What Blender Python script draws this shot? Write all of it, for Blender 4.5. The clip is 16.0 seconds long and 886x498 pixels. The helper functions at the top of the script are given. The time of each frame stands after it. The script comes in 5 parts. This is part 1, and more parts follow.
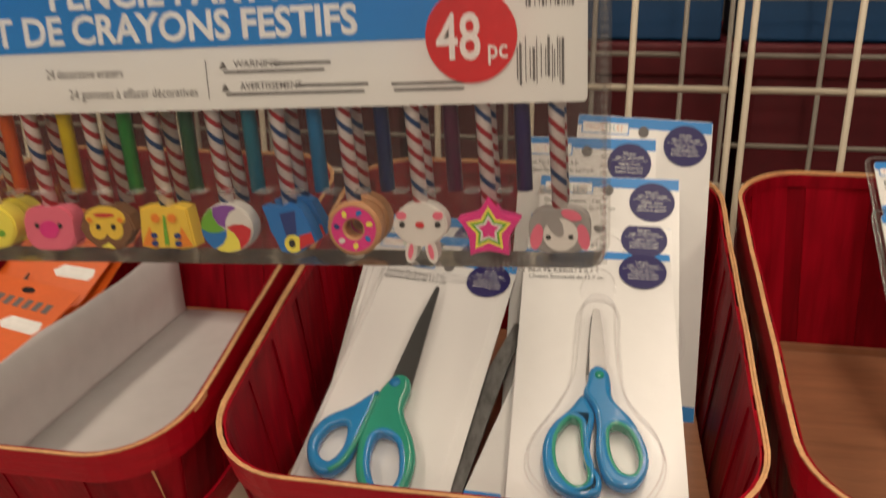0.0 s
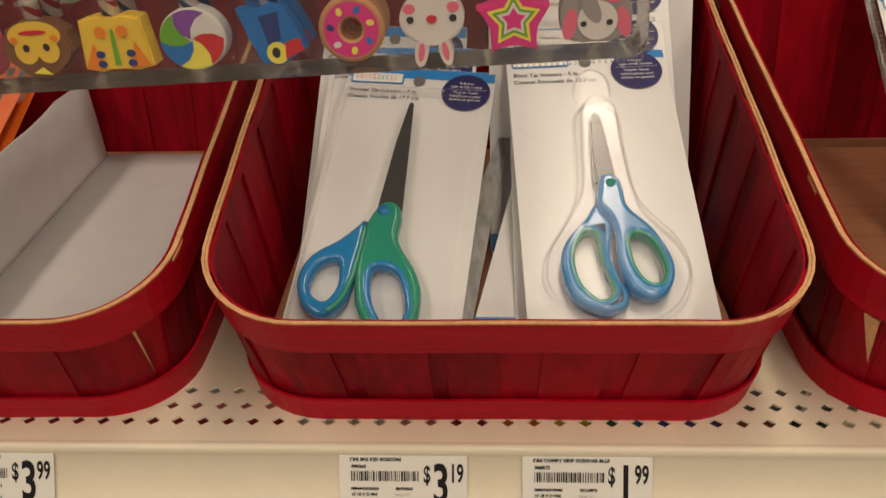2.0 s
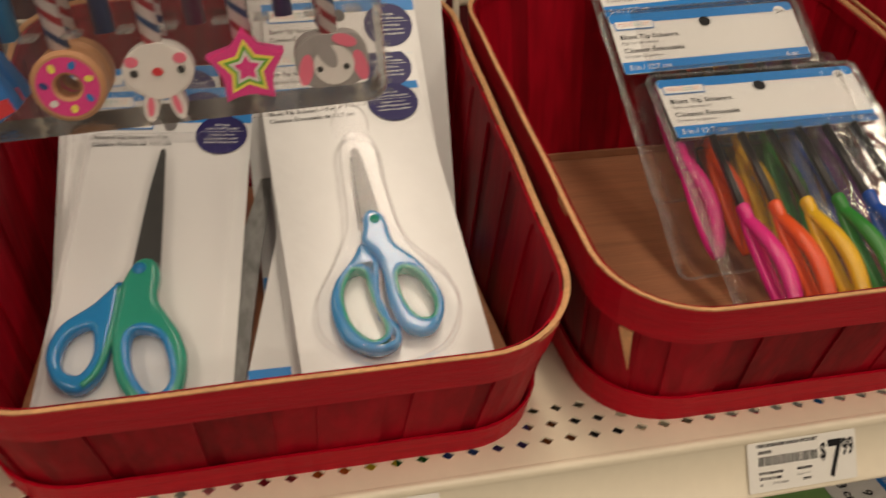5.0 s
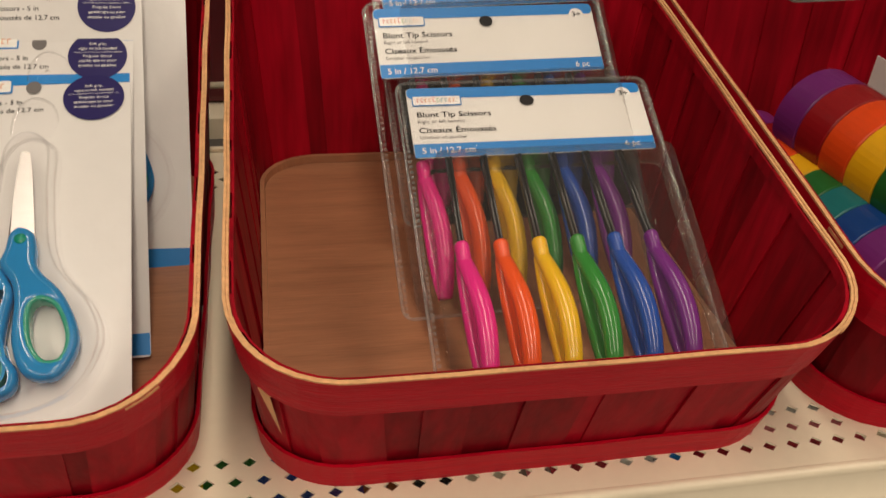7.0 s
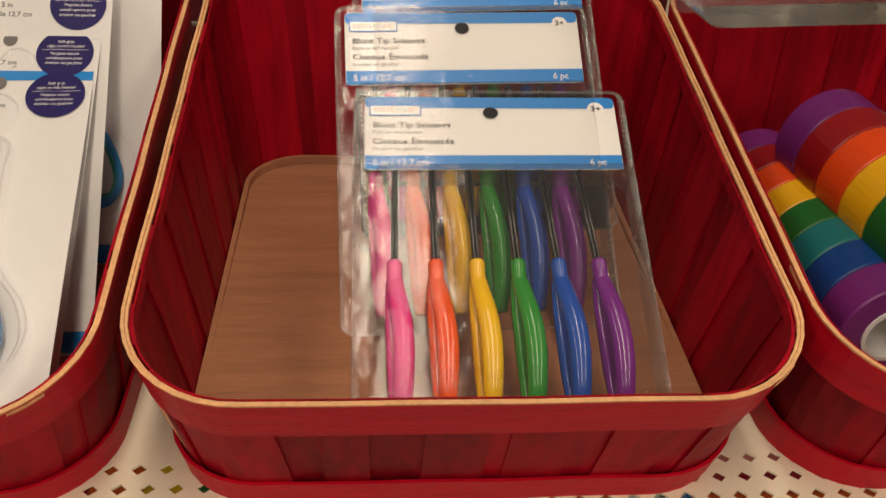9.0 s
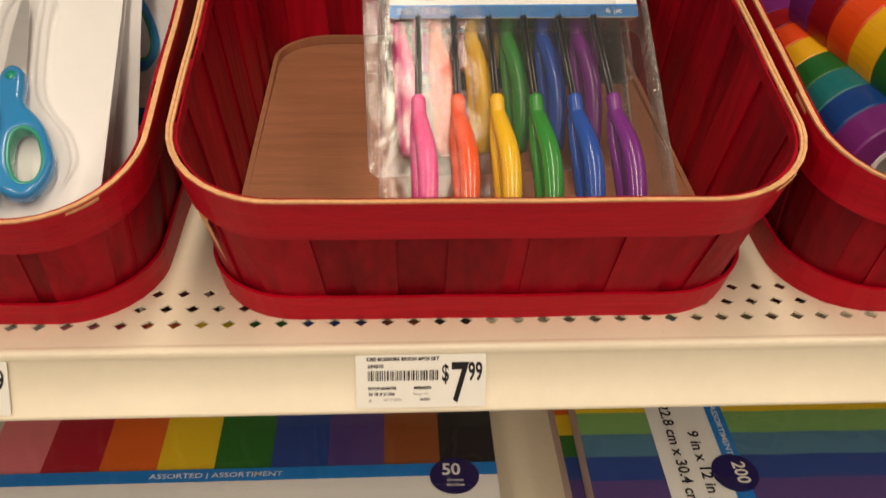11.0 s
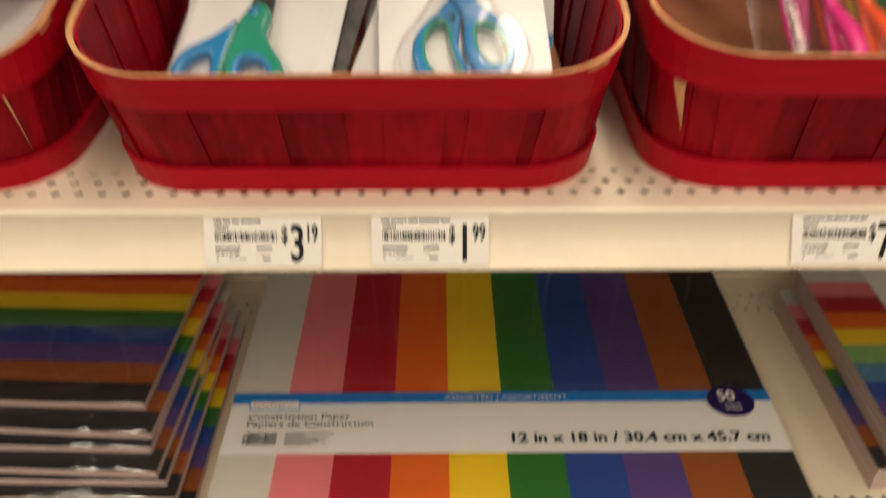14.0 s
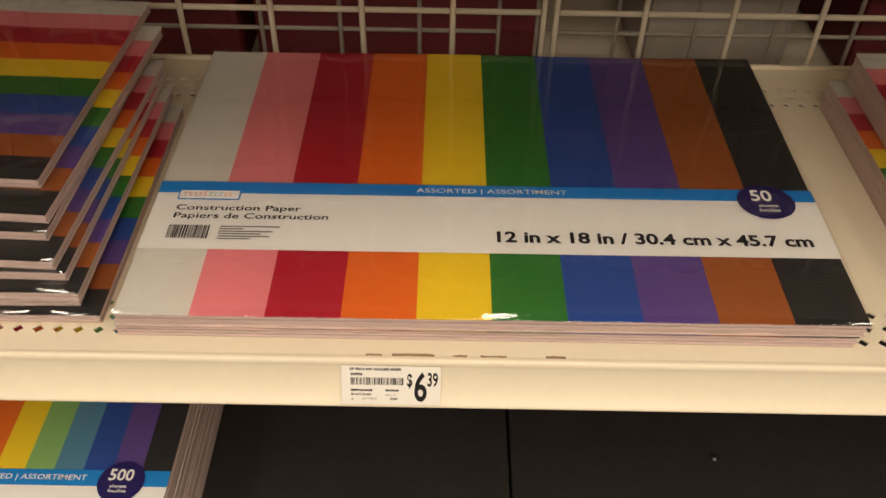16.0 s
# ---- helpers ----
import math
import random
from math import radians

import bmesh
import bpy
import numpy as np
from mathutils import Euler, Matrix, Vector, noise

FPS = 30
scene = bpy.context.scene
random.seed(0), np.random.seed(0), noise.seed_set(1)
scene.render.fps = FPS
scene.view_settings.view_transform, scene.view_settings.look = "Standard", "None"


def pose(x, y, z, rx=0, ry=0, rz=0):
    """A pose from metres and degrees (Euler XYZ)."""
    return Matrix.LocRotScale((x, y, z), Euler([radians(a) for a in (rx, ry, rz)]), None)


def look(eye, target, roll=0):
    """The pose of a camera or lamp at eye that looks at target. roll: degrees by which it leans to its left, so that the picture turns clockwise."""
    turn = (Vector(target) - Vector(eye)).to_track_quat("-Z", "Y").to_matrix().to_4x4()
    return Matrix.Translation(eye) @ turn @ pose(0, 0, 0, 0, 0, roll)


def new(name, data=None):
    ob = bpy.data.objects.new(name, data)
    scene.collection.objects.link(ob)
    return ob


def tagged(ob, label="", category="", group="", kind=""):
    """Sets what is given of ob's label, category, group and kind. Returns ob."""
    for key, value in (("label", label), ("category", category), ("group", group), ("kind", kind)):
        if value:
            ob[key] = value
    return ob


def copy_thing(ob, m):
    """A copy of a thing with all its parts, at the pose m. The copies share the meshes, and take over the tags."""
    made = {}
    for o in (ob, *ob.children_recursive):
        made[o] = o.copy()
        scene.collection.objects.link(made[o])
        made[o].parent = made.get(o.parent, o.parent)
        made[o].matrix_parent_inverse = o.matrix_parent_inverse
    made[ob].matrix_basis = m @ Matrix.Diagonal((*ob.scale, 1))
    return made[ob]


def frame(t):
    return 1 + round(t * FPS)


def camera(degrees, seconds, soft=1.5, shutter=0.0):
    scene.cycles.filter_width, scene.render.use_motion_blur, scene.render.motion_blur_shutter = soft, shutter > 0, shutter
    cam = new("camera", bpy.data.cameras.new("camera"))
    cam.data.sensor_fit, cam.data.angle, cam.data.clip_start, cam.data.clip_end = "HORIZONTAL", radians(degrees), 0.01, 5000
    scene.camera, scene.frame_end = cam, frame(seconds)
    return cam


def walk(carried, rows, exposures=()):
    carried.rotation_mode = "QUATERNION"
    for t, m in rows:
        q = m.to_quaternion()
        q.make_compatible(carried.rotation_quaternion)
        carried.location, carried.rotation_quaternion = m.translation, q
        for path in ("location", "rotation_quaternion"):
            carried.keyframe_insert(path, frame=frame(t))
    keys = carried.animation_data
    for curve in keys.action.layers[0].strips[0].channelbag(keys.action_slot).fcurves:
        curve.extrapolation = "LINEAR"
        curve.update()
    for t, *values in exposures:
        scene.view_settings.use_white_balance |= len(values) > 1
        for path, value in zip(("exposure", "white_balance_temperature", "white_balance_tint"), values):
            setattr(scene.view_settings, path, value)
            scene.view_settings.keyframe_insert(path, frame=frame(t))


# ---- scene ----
cam = camera(54.6, 16.0, shutter=0.5)
PATH = [
    (0, (0.186, -0.375, 1.405), (-0.171, 1.471, 0.741), -0.5),
    (0.5, (0.178, -0.339, 1.384), (-0.136, 1.457, 0.567), -0.7),
    (1, (0.157, -0.326, 1.381), (-0.092, 1.416, 0.431), -1.4),
    (1.5, (0.135, -0.329, 1.381), (-0.014, 1.398, 0.384), -1.3),
    (2, (0.121, -0.34, 1.376), (0.037, 1.381, 0.36), -1.6),
    (2.5, (0.114, -0.346, 1.374), (0.06, 1.366, 0.342), -1.3),
    (3, (0.113, -0.345, 1.372), (0.083, 1.369, 0.342), -1.1),
    (3.2, (0.109, -0.346, 1.371), (0.1, 1.372, 0.347), -0.7),
    (5.3, (0.16, -0.321, 1.391), (0.574, 1.366, 0.4), 0.6),
    (5.5, (0.184, -0.317, 1.397), (0.619, 1.361, 0.4), 1.0),
    (6, (0.251, -0.3, 1.397), (0.71, 1.363, 0.385), 2.6),
    (6.5, (0.284, -0.292, 1.396), (0.713, 1.365, 0.361), 3.4),
    (7, (0.304, -0.288, 1.39), (0.678, 1.357, 0.316), 3.9),
    (7.5, (0.328, -0.287, 1.39), (0.643, 1.344, 0.277), 4.6),
    (8, (0.356, -0.28, 1.401), (0.605, 1.368, 0.295), 4.2),
    (8.2, (0.363, -0.276, 1.404), (0.591, 1.379, 0.305), 3.9),
    (10.3, (0.385, -0.301, 1.376), (0.503, 1.317, 0.207), 2.7),
    (10.5, (0.383, -0.308, 1.373), (0.5, 1.295, 0.182), 2.6),
    (11, (0.378, -0.331, 1.364), (0.486, 1.269, 0.168), 1.7),
    (11.5, (0.372, -0.351, 1.361), (0.474, 1.305, 0.245), 1.6),
    (12, (0.336, -0.372, 1.365), (0.45, 1.337, 0.333), 2.0),
    (12.5, (0.277, -0.395, 1.378), (0.398, 1.356, 0.42), 1.9),
    (13, (0.218, -0.428, 1.386), (0.326, 1.355, 0.487), 2.0),
    (13.5, (0.182, -0.448, 1.376), (0.268, 1.332, 0.468), 1.9),
    (14, (0.177, -0.417, 1.322), (0.181, 1.232, 0.200), -0.2),
    (14.5, (0.186, -0.362, 1.241), (0.199, 1.179, -0.034), -0.5),
    (15, (0.196, -0.333, 1.208), (0.212, 1.157, -0.127), 0.3),
    (15.5, (0.196, -0.341, 1.189), (0.208, 1.128, -0.168), 1.1),
    (16, (0.198, -0.346, 1.188), (0.198, 1.105, -0.187), 1.0),
]
EXPOSURES = [(0.0, -0.2), (0.5, 0.0), (1.0, -0.25), (1.5, -0.55), (2.0, -0.35), (2.5, -0.2), (5.5, -0.4), (6.0, 0.05), (6.5, 0.0), (7.0, -0.15), (8.0, -0.35), (10.5, 0.3), (11.0, 0.15), (12.0, 0.35), (13.0, -0.5), (13.5, -0.35), (14.0, 0.15), (14.5, 0.15), (15.0, 0.65), (16.0, 0.5)]
walk(cam, [(t, look(eye, target, roll)) for t, eye, target, roll in PATH], EXPOSURES)

# ---- light ----
world = bpy.data.worlds.new("store")
scene.world = world
world.use_nodes = True
world.node_tree.nodes["Background"].inputs[0].default_value = (1.0, 0.86, 0.72, 1)
world.node_tree.nodes["Background"].inputs[1].default_value = 0.015


def strip_lamp(x, y, z, sx, sy, power):
    data = bpy.data.lights.new("ceiling_strip", "AREA")
    data.shape, data.size, data.size_y, data.energy, data.color = "RECTANGLE", sx, sy, power, (1.0, 0.84, 0.66)
    ob = new("ceiling_strip", data)
    ob.matrix_world = pose(x, y, z)
    return ob


for lamp_x in (-1.1, 0.42, 1.94):
    strip_lamp(lamp_x, -0.80, 3.0, 0.16, 2.8, 29)
for lamp_y, lamp_power in ((-3.4, 62), (-5.4, 85)):
    strip_lamp(0.2, lamp_y, 3.0, 4.5, 0.5, lamp_power)


# ---- materials ----
def mat(name, color, rough=0.5, metal=0.0, vary=0.12, scale=30.0, bump=0.0, spec=0.5, coat=0.0, stretch=(1, 1, 1), random_amount=0.0, coords="Object"):
    """A surface with two scales of variation of its colour and fine relief."""
    m = bpy.data.materials.new(name)
    m.use_nodes = True
    nt = m.node_tree
    b = nt.nodes["Principled BSDF"]
    b.inputs["Roughness"].default_value, b.inputs["Metallic"].default_value = rough, metal
    b.inputs["Specular IOR Level"].default_value, b.inputs["Coat Weight"].default_value = spec, coat
    tc, mp = nt.nodes.new("ShaderNodeTexCoord"), nt.nodes.new("ShaderNodeMapping")
    mp.inputs["Scale"].default_value = stretch
    nt.links.new(tc.outputs[coords], mp.inputs[0])
    n1, n2 = nt.nodes.new("ShaderNodeTexNoise"), nt.nodes.new("ShaderNodeTexNoise")
    n1.inputs["Scale"].default_value, n2.inputs["Scale"].default_value = scale, scale * 7
    n1.inputs["Detail"].default_value = 5
    for n in (n1, n2):
        nt.links.new(mp.outputs[0], n.inputs["Vector"])
    add = nt.nodes.new("ShaderNodeMath")
    add.operation = "ADD"
    nt.links.new(n1.outputs[0], add.inputs[0])
    nt.links.new(n2.outputs[0], add.inputs[1])
    rng = nt.nodes.new("ShaderNodeMapRange")
    rng.inputs[1].default_value, rng.inputs[2].default_value = 0.6, 1.4
    rng.inputs[3].default_value, rng.inputs[4].default_value = 1 - vary, 1 + vary
    nt.links.new(add.outputs[0], rng.inputs[0])
    last = rng.outputs[0]
    if random_amount:
        info = nt.nodes.new("ShaderNodeObjectInfo")
        r2, mul = nt.nodes.new("ShaderNodeMapRange"), nt.nodes.new("ShaderNodeMath")
        r2.inputs[3].default_value, r2.inputs[4].default_value = 1 - random_amount, 1 + random_amount
        mul.operation = "MULTIPLY"
        nt.links.new(info.outputs["Random"], r2.inputs[0])
        nt.links.new(r2.outputs[0], mul.inputs[0])
        nt.links.new(last, mul.inputs[1])
        last = mul.outputs[0]
    mix = nt.nodes.new("ShaderNodeVectorMath")
    mix.operation = "SCALE"
    mix.inputs[0].default_value = color[:3]
    nt.links.new(last, mix.inputs["Scale"])
    nt.links.new(mix.outputs[0], b.inputs["Base Color"])
    if bump:
        bp = nt.nodes.new("ShaderNodeBump")
        bp.inputs["Strength"].default_value, bp.inputs["Distance"].default_value = bump, 0.002
        nt.links.new(add.outputs[0], bp.inputs["Height"])
        nt.links.new(bp.outputs[0], b.inputs["Normal"])
    return m


def clear_mat(name, rough=0.08, tint=(1, 1, 1), amount=0.12, bumpy=0.4, haze=0.0):
    """Thin clear plastic film: mostly see-through, with a glossy skin and a milky haze where it is thick."""
    m = bpy.data.materials.new(name)
    m.use_nodes = True
    nt = m.node_tree
    nt.nodes.remove(nt.nodes["Principled BSDF"])
    out = nt.nodes["Material Output"]
    tr, gl, mx = nt.nodes.new("ShaderNodeBsdfTransparent"), nt.nodes.new("ShaderNodeBsdfGlossy"), nt.nodes.new("ShaderNodeMixShader")
    fr = nt.nodes.new("ShaderNodeFresnel")
    fr.inputs[0].default_value = 1.45
    ad = nt.nodes.new("ShaderNodeMath")
    ad.operation = "MULTIPLY"
    ad.inputs[1].default_value = amount
    tr.inputs[0].default_value = (*tint, 1)
    gl.inputs["Roughness"].default_value = rough
    nz, bp = nt.nodes.new("ShaderNodeTexNoise"), nt.nodes.new("ShaderNodeBump")
    nz.inputs["Scale"].default_value = 60
    tc = nt.nodes.new("ShaderNodeTexCoord")
    nt.links.new(tc.outputs["Object"], nz.inputs["Vector"])
    bp.inputs["Strength"].default_value, bp.inputs["Distance"].default_value = bumpy, 0.002
    nt.links.new(nz.outputs[0], bp.inputs["Height"])
    nt.links.new(bp.outputs[0], gl.inputs["Normal"])
    nt.links.new(fr.outputs[0], ad.inputs[0])
    nt.links.new(ad.outputs[0], mx.inputs[0])
    nt.links.new(tr.outputs[0], mx.inputs[1])
    nt.links.new(gl.outputs[0], mx.inputs[2])
    milky, df = nt.nodes.new("ShaderNodeMixShader"), nt.nodes.new("ShaderNodeBsdfDiffuse")
    df.inputs[0].default_value = (0.75, 0.73, 0.72, 1)
    milky.inputs[0].default_value = haze
    nt.links.new(mx.outputs[0], milky.inputs[1])
    nt.links.new(df.outputs[0], milky.inputs[2])
    nt.links.new(milky.outputs[0], out.inputs[0])
    return m


RED_WOOD = mat("red_stained_wood", (0.26, 0.0018, 0.010), 0.5, spec=0.1, vary=0.42, scale=22, bump=0.3, stretch=(1, 1, 0.12), random_amount=0.28)
RED_BAND = mat("red_stained_band", (0.48, 0.003, 0.018), 0.45, spec=0.12, vary=0.22, scale=16, bump=0.2, stretch=(1, 1, 14))
RAW_EDGE = mat("raw_wood_edge", (0.68, 0.37, 0.17), 0.6, vary=0.25, scale=60)
PLY = mat("raw_plywood", (0.35, 0.155, 0.080), 0.34, vary=0.24, scale=16, bump=0.12, stretch=(0.5, 9, 1))
CREAM = mat("cream_enamel", (0.80, 0.72, 0.56), 0.32, vary=0.03, scale=20, bump=0.03)
WIRE = mat("cream_wire_enamel", (0.62, 0.55, 0.43), 0.35, vary=0.05)
DARK = mat("dark_hole", (0.02, 0.018, 0.015), 0.8)
FLOOR = mat("store_floor", (0.34, 0.31, 0.28), 0.4, vary=0.1, scale=4)
WALLP = mat("store_wall", (0.16, 0.14, 0.13), 0.8, vary=0.05, scale=4)
WHITE = mat("white_card", (0.80, 0.79, 0.77), 0.45, vary=0.02)
PAPER_EDGE = mat("paper_edges", (0.62, 0.48, 0.44), 0.8, vary=0.3, scale=20, stretch=(0.3, 0.3, 60), bump=0.3)
BLACK = mat("black_deck", (0.018, 0.016, 0.016), 0.55, vary=0.3, scale=12, bump=0.2)
INK = mat("black_ink", (0.015, 0.015, 0.017), 0.6, spec=0.15)
GREY_INK = mat("grey_ink", (0.16, 0.15, 0.15), 0.6, spec=0.15)
WHITE_INK = mat("white_ink", (0.85, 0.84, 0.82), 0.4)
NAVY = mat("print_navy", (0.020, 0.014, 0.11), 0.38, vary=0.05, spec=0.3)
TRAY_PAPER = mat("tray_paper", (0.60, 0.58, 0.58), 0.42, vary=0.05, scale=9, bump=0.08)
TAG = mat("tag_paper", (0.82, 0.80, 0.74), 0.6, vary=0.02)
GLOSS_CARD = mat("glossy_white_card", (0.76, 0.75, 0.74), 0.24, vary=0.02, scale=14, bump=0.10)
STEEL = mat("scissor_steel", (0.45, 0.44, 0.43), 0.33, metal=1.0, vary=0.08, stretch=(1, 6, 1))
DARK_STEEL = mat("coated_steel", (0.10, 0.10, 0.10), 0.3, metal=0.8, vary=0.1)
GRIP_BLUE = mat("blue_grip", (0.008, 0.21, 0.50), 0.20, vary=0.05, coat=0.4)
GRIP_GREEN = mat("green_grip", (0.012, 0.28, 0.19), 0.25, vary=0.05, coat=0.4)
# strong mottling paints soft reflections into the grey
GREY_STRIP = mat("grey_strip_painted_sheen", (0.26, 0.255, 0.25), 0.28, metal=0.7, vary=0.5, scale=40, stretch=(1, 0.4, 1))
RED_PRINT = mat("print_red", (0.62, 0.012, 0.02), 0.4)
ORANGE_CARD = mat("orange_card", (0.75, 0.13, 0.015), 0.4, vary=0.06)
LOGO_COLORS = [mat("logo_" + n, c, 0.45) for n, c in (("red", (0.6, 0.05, 0.03)), ("orange", (0.7, 0.22, 0.03)), ("green", (0.15, 0.35, 0.12)), ("teal", (0.03, 0.3, 0.4)))]
FILM = clear_mat("clear_film", 0.08, (0.97, 0.97, 0.97), 0.45, 0.3)
PAD_FILM = clear_mat("pad_shrink_film", 0.03, (0.98, 0.98, 0.98), 1.5, 0.10)
BLISTER = clear_mat("clear_blister", 0.12, (0.99, 0.985, 0.99), 0.22, 0.3, 0.02)
TRAY_FILM = clear_mat("clear_scissor_tray", 0.06, (0.86, 0.85, 0.84), 0.20, 0.5, 0.02)
DULL_FILM = clear_mat("clear_clamshell", 0.14, (0.90, 0.89, 0.88), 1.0, 0.4, 0.03)
SEAL = clear_mat("crimped_clear_plastic", 0.14, (0.96, 0.95, 0.94), 0.7, 0.2, 0.06)
SHEET = {
    n: mat("paper_" + n, c, 0.55, vary=0.03, scale=50)
    for n, c in (
        ("white", (0.62, 0.60, 0.55)), ("pink", (0.72, 0.22, 0.25)), ("red", (0.42, 0.010, 0.030)), ("orange", (0.72, 0.15, 0.015)),
        ("yellow", (0.80, 0.58, 0.02)), ("green", (0.025, 0.17, 0.025)), ("blue", (0.018, 0.065, 0.30)), ("violet", (0.10, 0.055, 0.24)),
        ("brown", (0.30, 0.085, 0.018)), ("black", (0.018, 0.018, 0.02)), ("light_green", (0.22, 0.42, 0.14)), ("light_blue", (0.08, 0.22, 0.34)),
    )
}
BLUE = mat("print_blue", (0.01, 0.22, 0.62), 0.4, vary=0.04)


# ---- building helpers ----
def part(name, bm, material, parent=None, label="", m=None, smooth=False):
    me = bpy.data.meshes.new(name)
    bm.normal_update()
    bm.to_mesh(me)
    bm.free()
    for one in material if isinstance(material, (list, tuple)) else (material,):
        me.materials.append(one)
    if smooth:
        for p in me.polygons:
            p.use_smooth = True
    ob = new(name, me)
    if parent is not None:
        ob.parent = parent
    if m is not None:
        ob.matrix_basis = m
    if label:
        ob["label"] = label
    return ob


def thing(name, m, label, category, group="", kind=""):
    ob = new(name)
    ob.empty_display_size = 0.02
    ob.matrix_basis = m
    return tagged(ob, label, category, group, kind)


def box(x0, y0, z0, x1, y1, z1, bevel=0.0, seg=2, bm=None):
    bm = bm or bmesh.new()
    new_bm = bmesh.new()
    bmesh.ops.create_cube(new_bm, size=1)
    bmesh.ops.scale(new_bm, vec=(x1 - x0, y1 - y0, z1 - z0), verts=new_bm.verts)
    bmesh.ops.translate(new_bm, vec=((x0 + x1) / 2, (y0 + y1) / 2, (z0 + z1) / 2), verts=new_bm.verts)
    if bevel:
        bmesh.ops.bevel(new_bm, geom=new_bm.edges[:], offset=bevel, segments=seg, affect="EDGES", profile=0.5)
    join(bm, new_bm)
    return bm


def join(bm, other, m=None):
    """Adds another bmesh to bm."""
    table = {}
    for v in other.verts:
        table[v] = bm.verts.new(m @ v.co if m is not None else v.co)
    for f in other.faces:
        g = bm.faces.new([table[v] for v in f.verts])
        g.material_index, g.smooth = f.material_index, f.smooth
    other.free()
    return bm


def grid_faces(bm, rows, closed=False, material=0):
    """Quads between rows of points; closed joins each row's end to its start."""
    vs = [[bm.verts.new(p) for p in row] for row in rows]
    n = len(rows[0])
    for a, b in zip(vs, vs[1:]):
        for i in range(n if closed else n - 1):
            f = bm.faces.new((a[i], a[(i + 1) % n], b[(i + 1) % n], b[i]))
            f.material_index = material
    return vs


def rod(p, q, r, n=8, bm=None):
    """A round bar from p to q."""
    bm = bm or bmesh.new()
    p, q = Vector(p), Vector(q)
    t = (q - p).to_track_quat("Z", "Y").to_matrix()
    ring = [t @ Vector((r * math.cos(a), r * math.sin(a), 0)) for a in [2 * math.pi * i / n for i in range(n)]]
    vs = grid_faces(bm, [[p + v for v in ring], [q + v for v in ring]], True)
    bm.faces.new(list(reversed(vs[0])))
    bm.faces.new(vs[1])
    for f in bm.faces:
        f.smooth = True
    return bm



def plate(outline, z0, z1, bm=None, material=0):
    """A flat plate with the given outline (points in x and y), from z0 to z1; z0 == z1 gives one printed face."""
    bm = bm or bmesh.new()
    top = [bm.verts.new((x, y, z1)) for x, y in outline]
    bm.faces.new(top).material_index = material
    if z1 > z0:
        low = [bm.verts.new((x, y, z0)) for x, y in outline]
        bm.faces.new(list(reversed(low))).material_index = material
        n = len(top)
        for i in range(n):
            bm.faces.new((low[i], low[(i + 1) % n], top[(i + 1) % n], top[i])).material_index = material
    return bm


def rounded(x0, y0, x1, y1, r=0.0, n=5):
    """Outline of a rounded rectangle, anticlockwise."""
    if not r:
        return [(x0, y0), (x1, y0), (x1, y1), (x0, y1)]
    out = []
    for cx, cy, a in ((x1 - r, y0 + r, -90), (x1 - r, y1 - r, 0), (x0 + r, y1 - r, 90), (x0 + r, y0 + r, 180)):
        for i in range(n + 1):
            t = radians(a + 90 * i / n)
            out.append((cx + r * math.cos(t), cy + r * math.sin(t)))
    return out


def oval(cx, cy, rx, ry, n=32, turn=0.0):
    c, s = math.cos(radians(turn)), math.sin(radians(turn))
    out = []
    for i in range(n):
        u, v = rx * math.cos(2 * math.pi * i / n), ry * math.sin(2 * math.pi * i / n)
        out.append((cx + c * u - s * v, cy + s * u + c * v))
    return out


PRINT = 0.00025  # print lies this far above its card


def words(name, body, size, x, y, z, material, parent, wide=1.0, bold=0.0, align="LEFT", m=None):
    """Printed words as a flat mesh; size is the height of the capitals."""
    cu = bpy.data.curves.new(name, "FONT")
    cu.body, cu.size, cu.align_x, cu.offset, cu.resolution_u = body, size / 0.69, align, bold * size, 3
    tmp = bpy.data.objects.new(name, cu)
    scene.collection.objects.link(tmp)
    me = bpy.data.meshes.new_from_object(tmp.evaluated_get(bpy.context.evaluated_depsgraph_get()))
    bpy.data.objects.remove(tmp)
    bpy.data.curves.remove(cu)
    me.materials.clear()
    me.materials.append(material)
    ob = new(name, me)
    ob.parent = parent
    ob.matrix_basis = (m if m is not None else Matrix()) @ Matrix.Translation((x, y, z)) @ Matrix.Diagonal((wide, 1, 1, 1))
    return ob


def logo(parent, x, y, w, h, z):
    """The maker's mark, as a framed plate with coloured blocks."""
    bm = plate(rounded(x, y, x + w, y + h, h * 0.12), z, z)
    plate(rounded(x + h * 0.09, y + h * 0.09, x + w - h * 0.09, y + h * 0.91, h * 0.08), z + PRINT, z + PRINT, bm, 1)
    n = 10
    for i in range(n):
        u, tall = x + w * (0.10 + 0.81 * i / n), y + h * (0.82 if i == 4 else 0.68)
        k = 2 + (0, 0, 1, 1, 0, 2, 3, 3, 1, 1)[i]
        t = w * 0.011
        for x0, y0, x1, y1 in ((u, y + h * 0.34, u + t, tall), (u + t, tall - t, u + w * 0.052, tall), (u + t, y + h * 0.34, u + w * (0.052 if i % 3 else 0.030), y + h * 0.34 + t)):
            plate(rounded(x0, y0, x1, y1), z + 2 * PRINT, z + 2 * PRINT, bm, k)
    return part("logo_plate", bm, [BLUE, WHITE_INK, *LOGO_COLORS], parent)


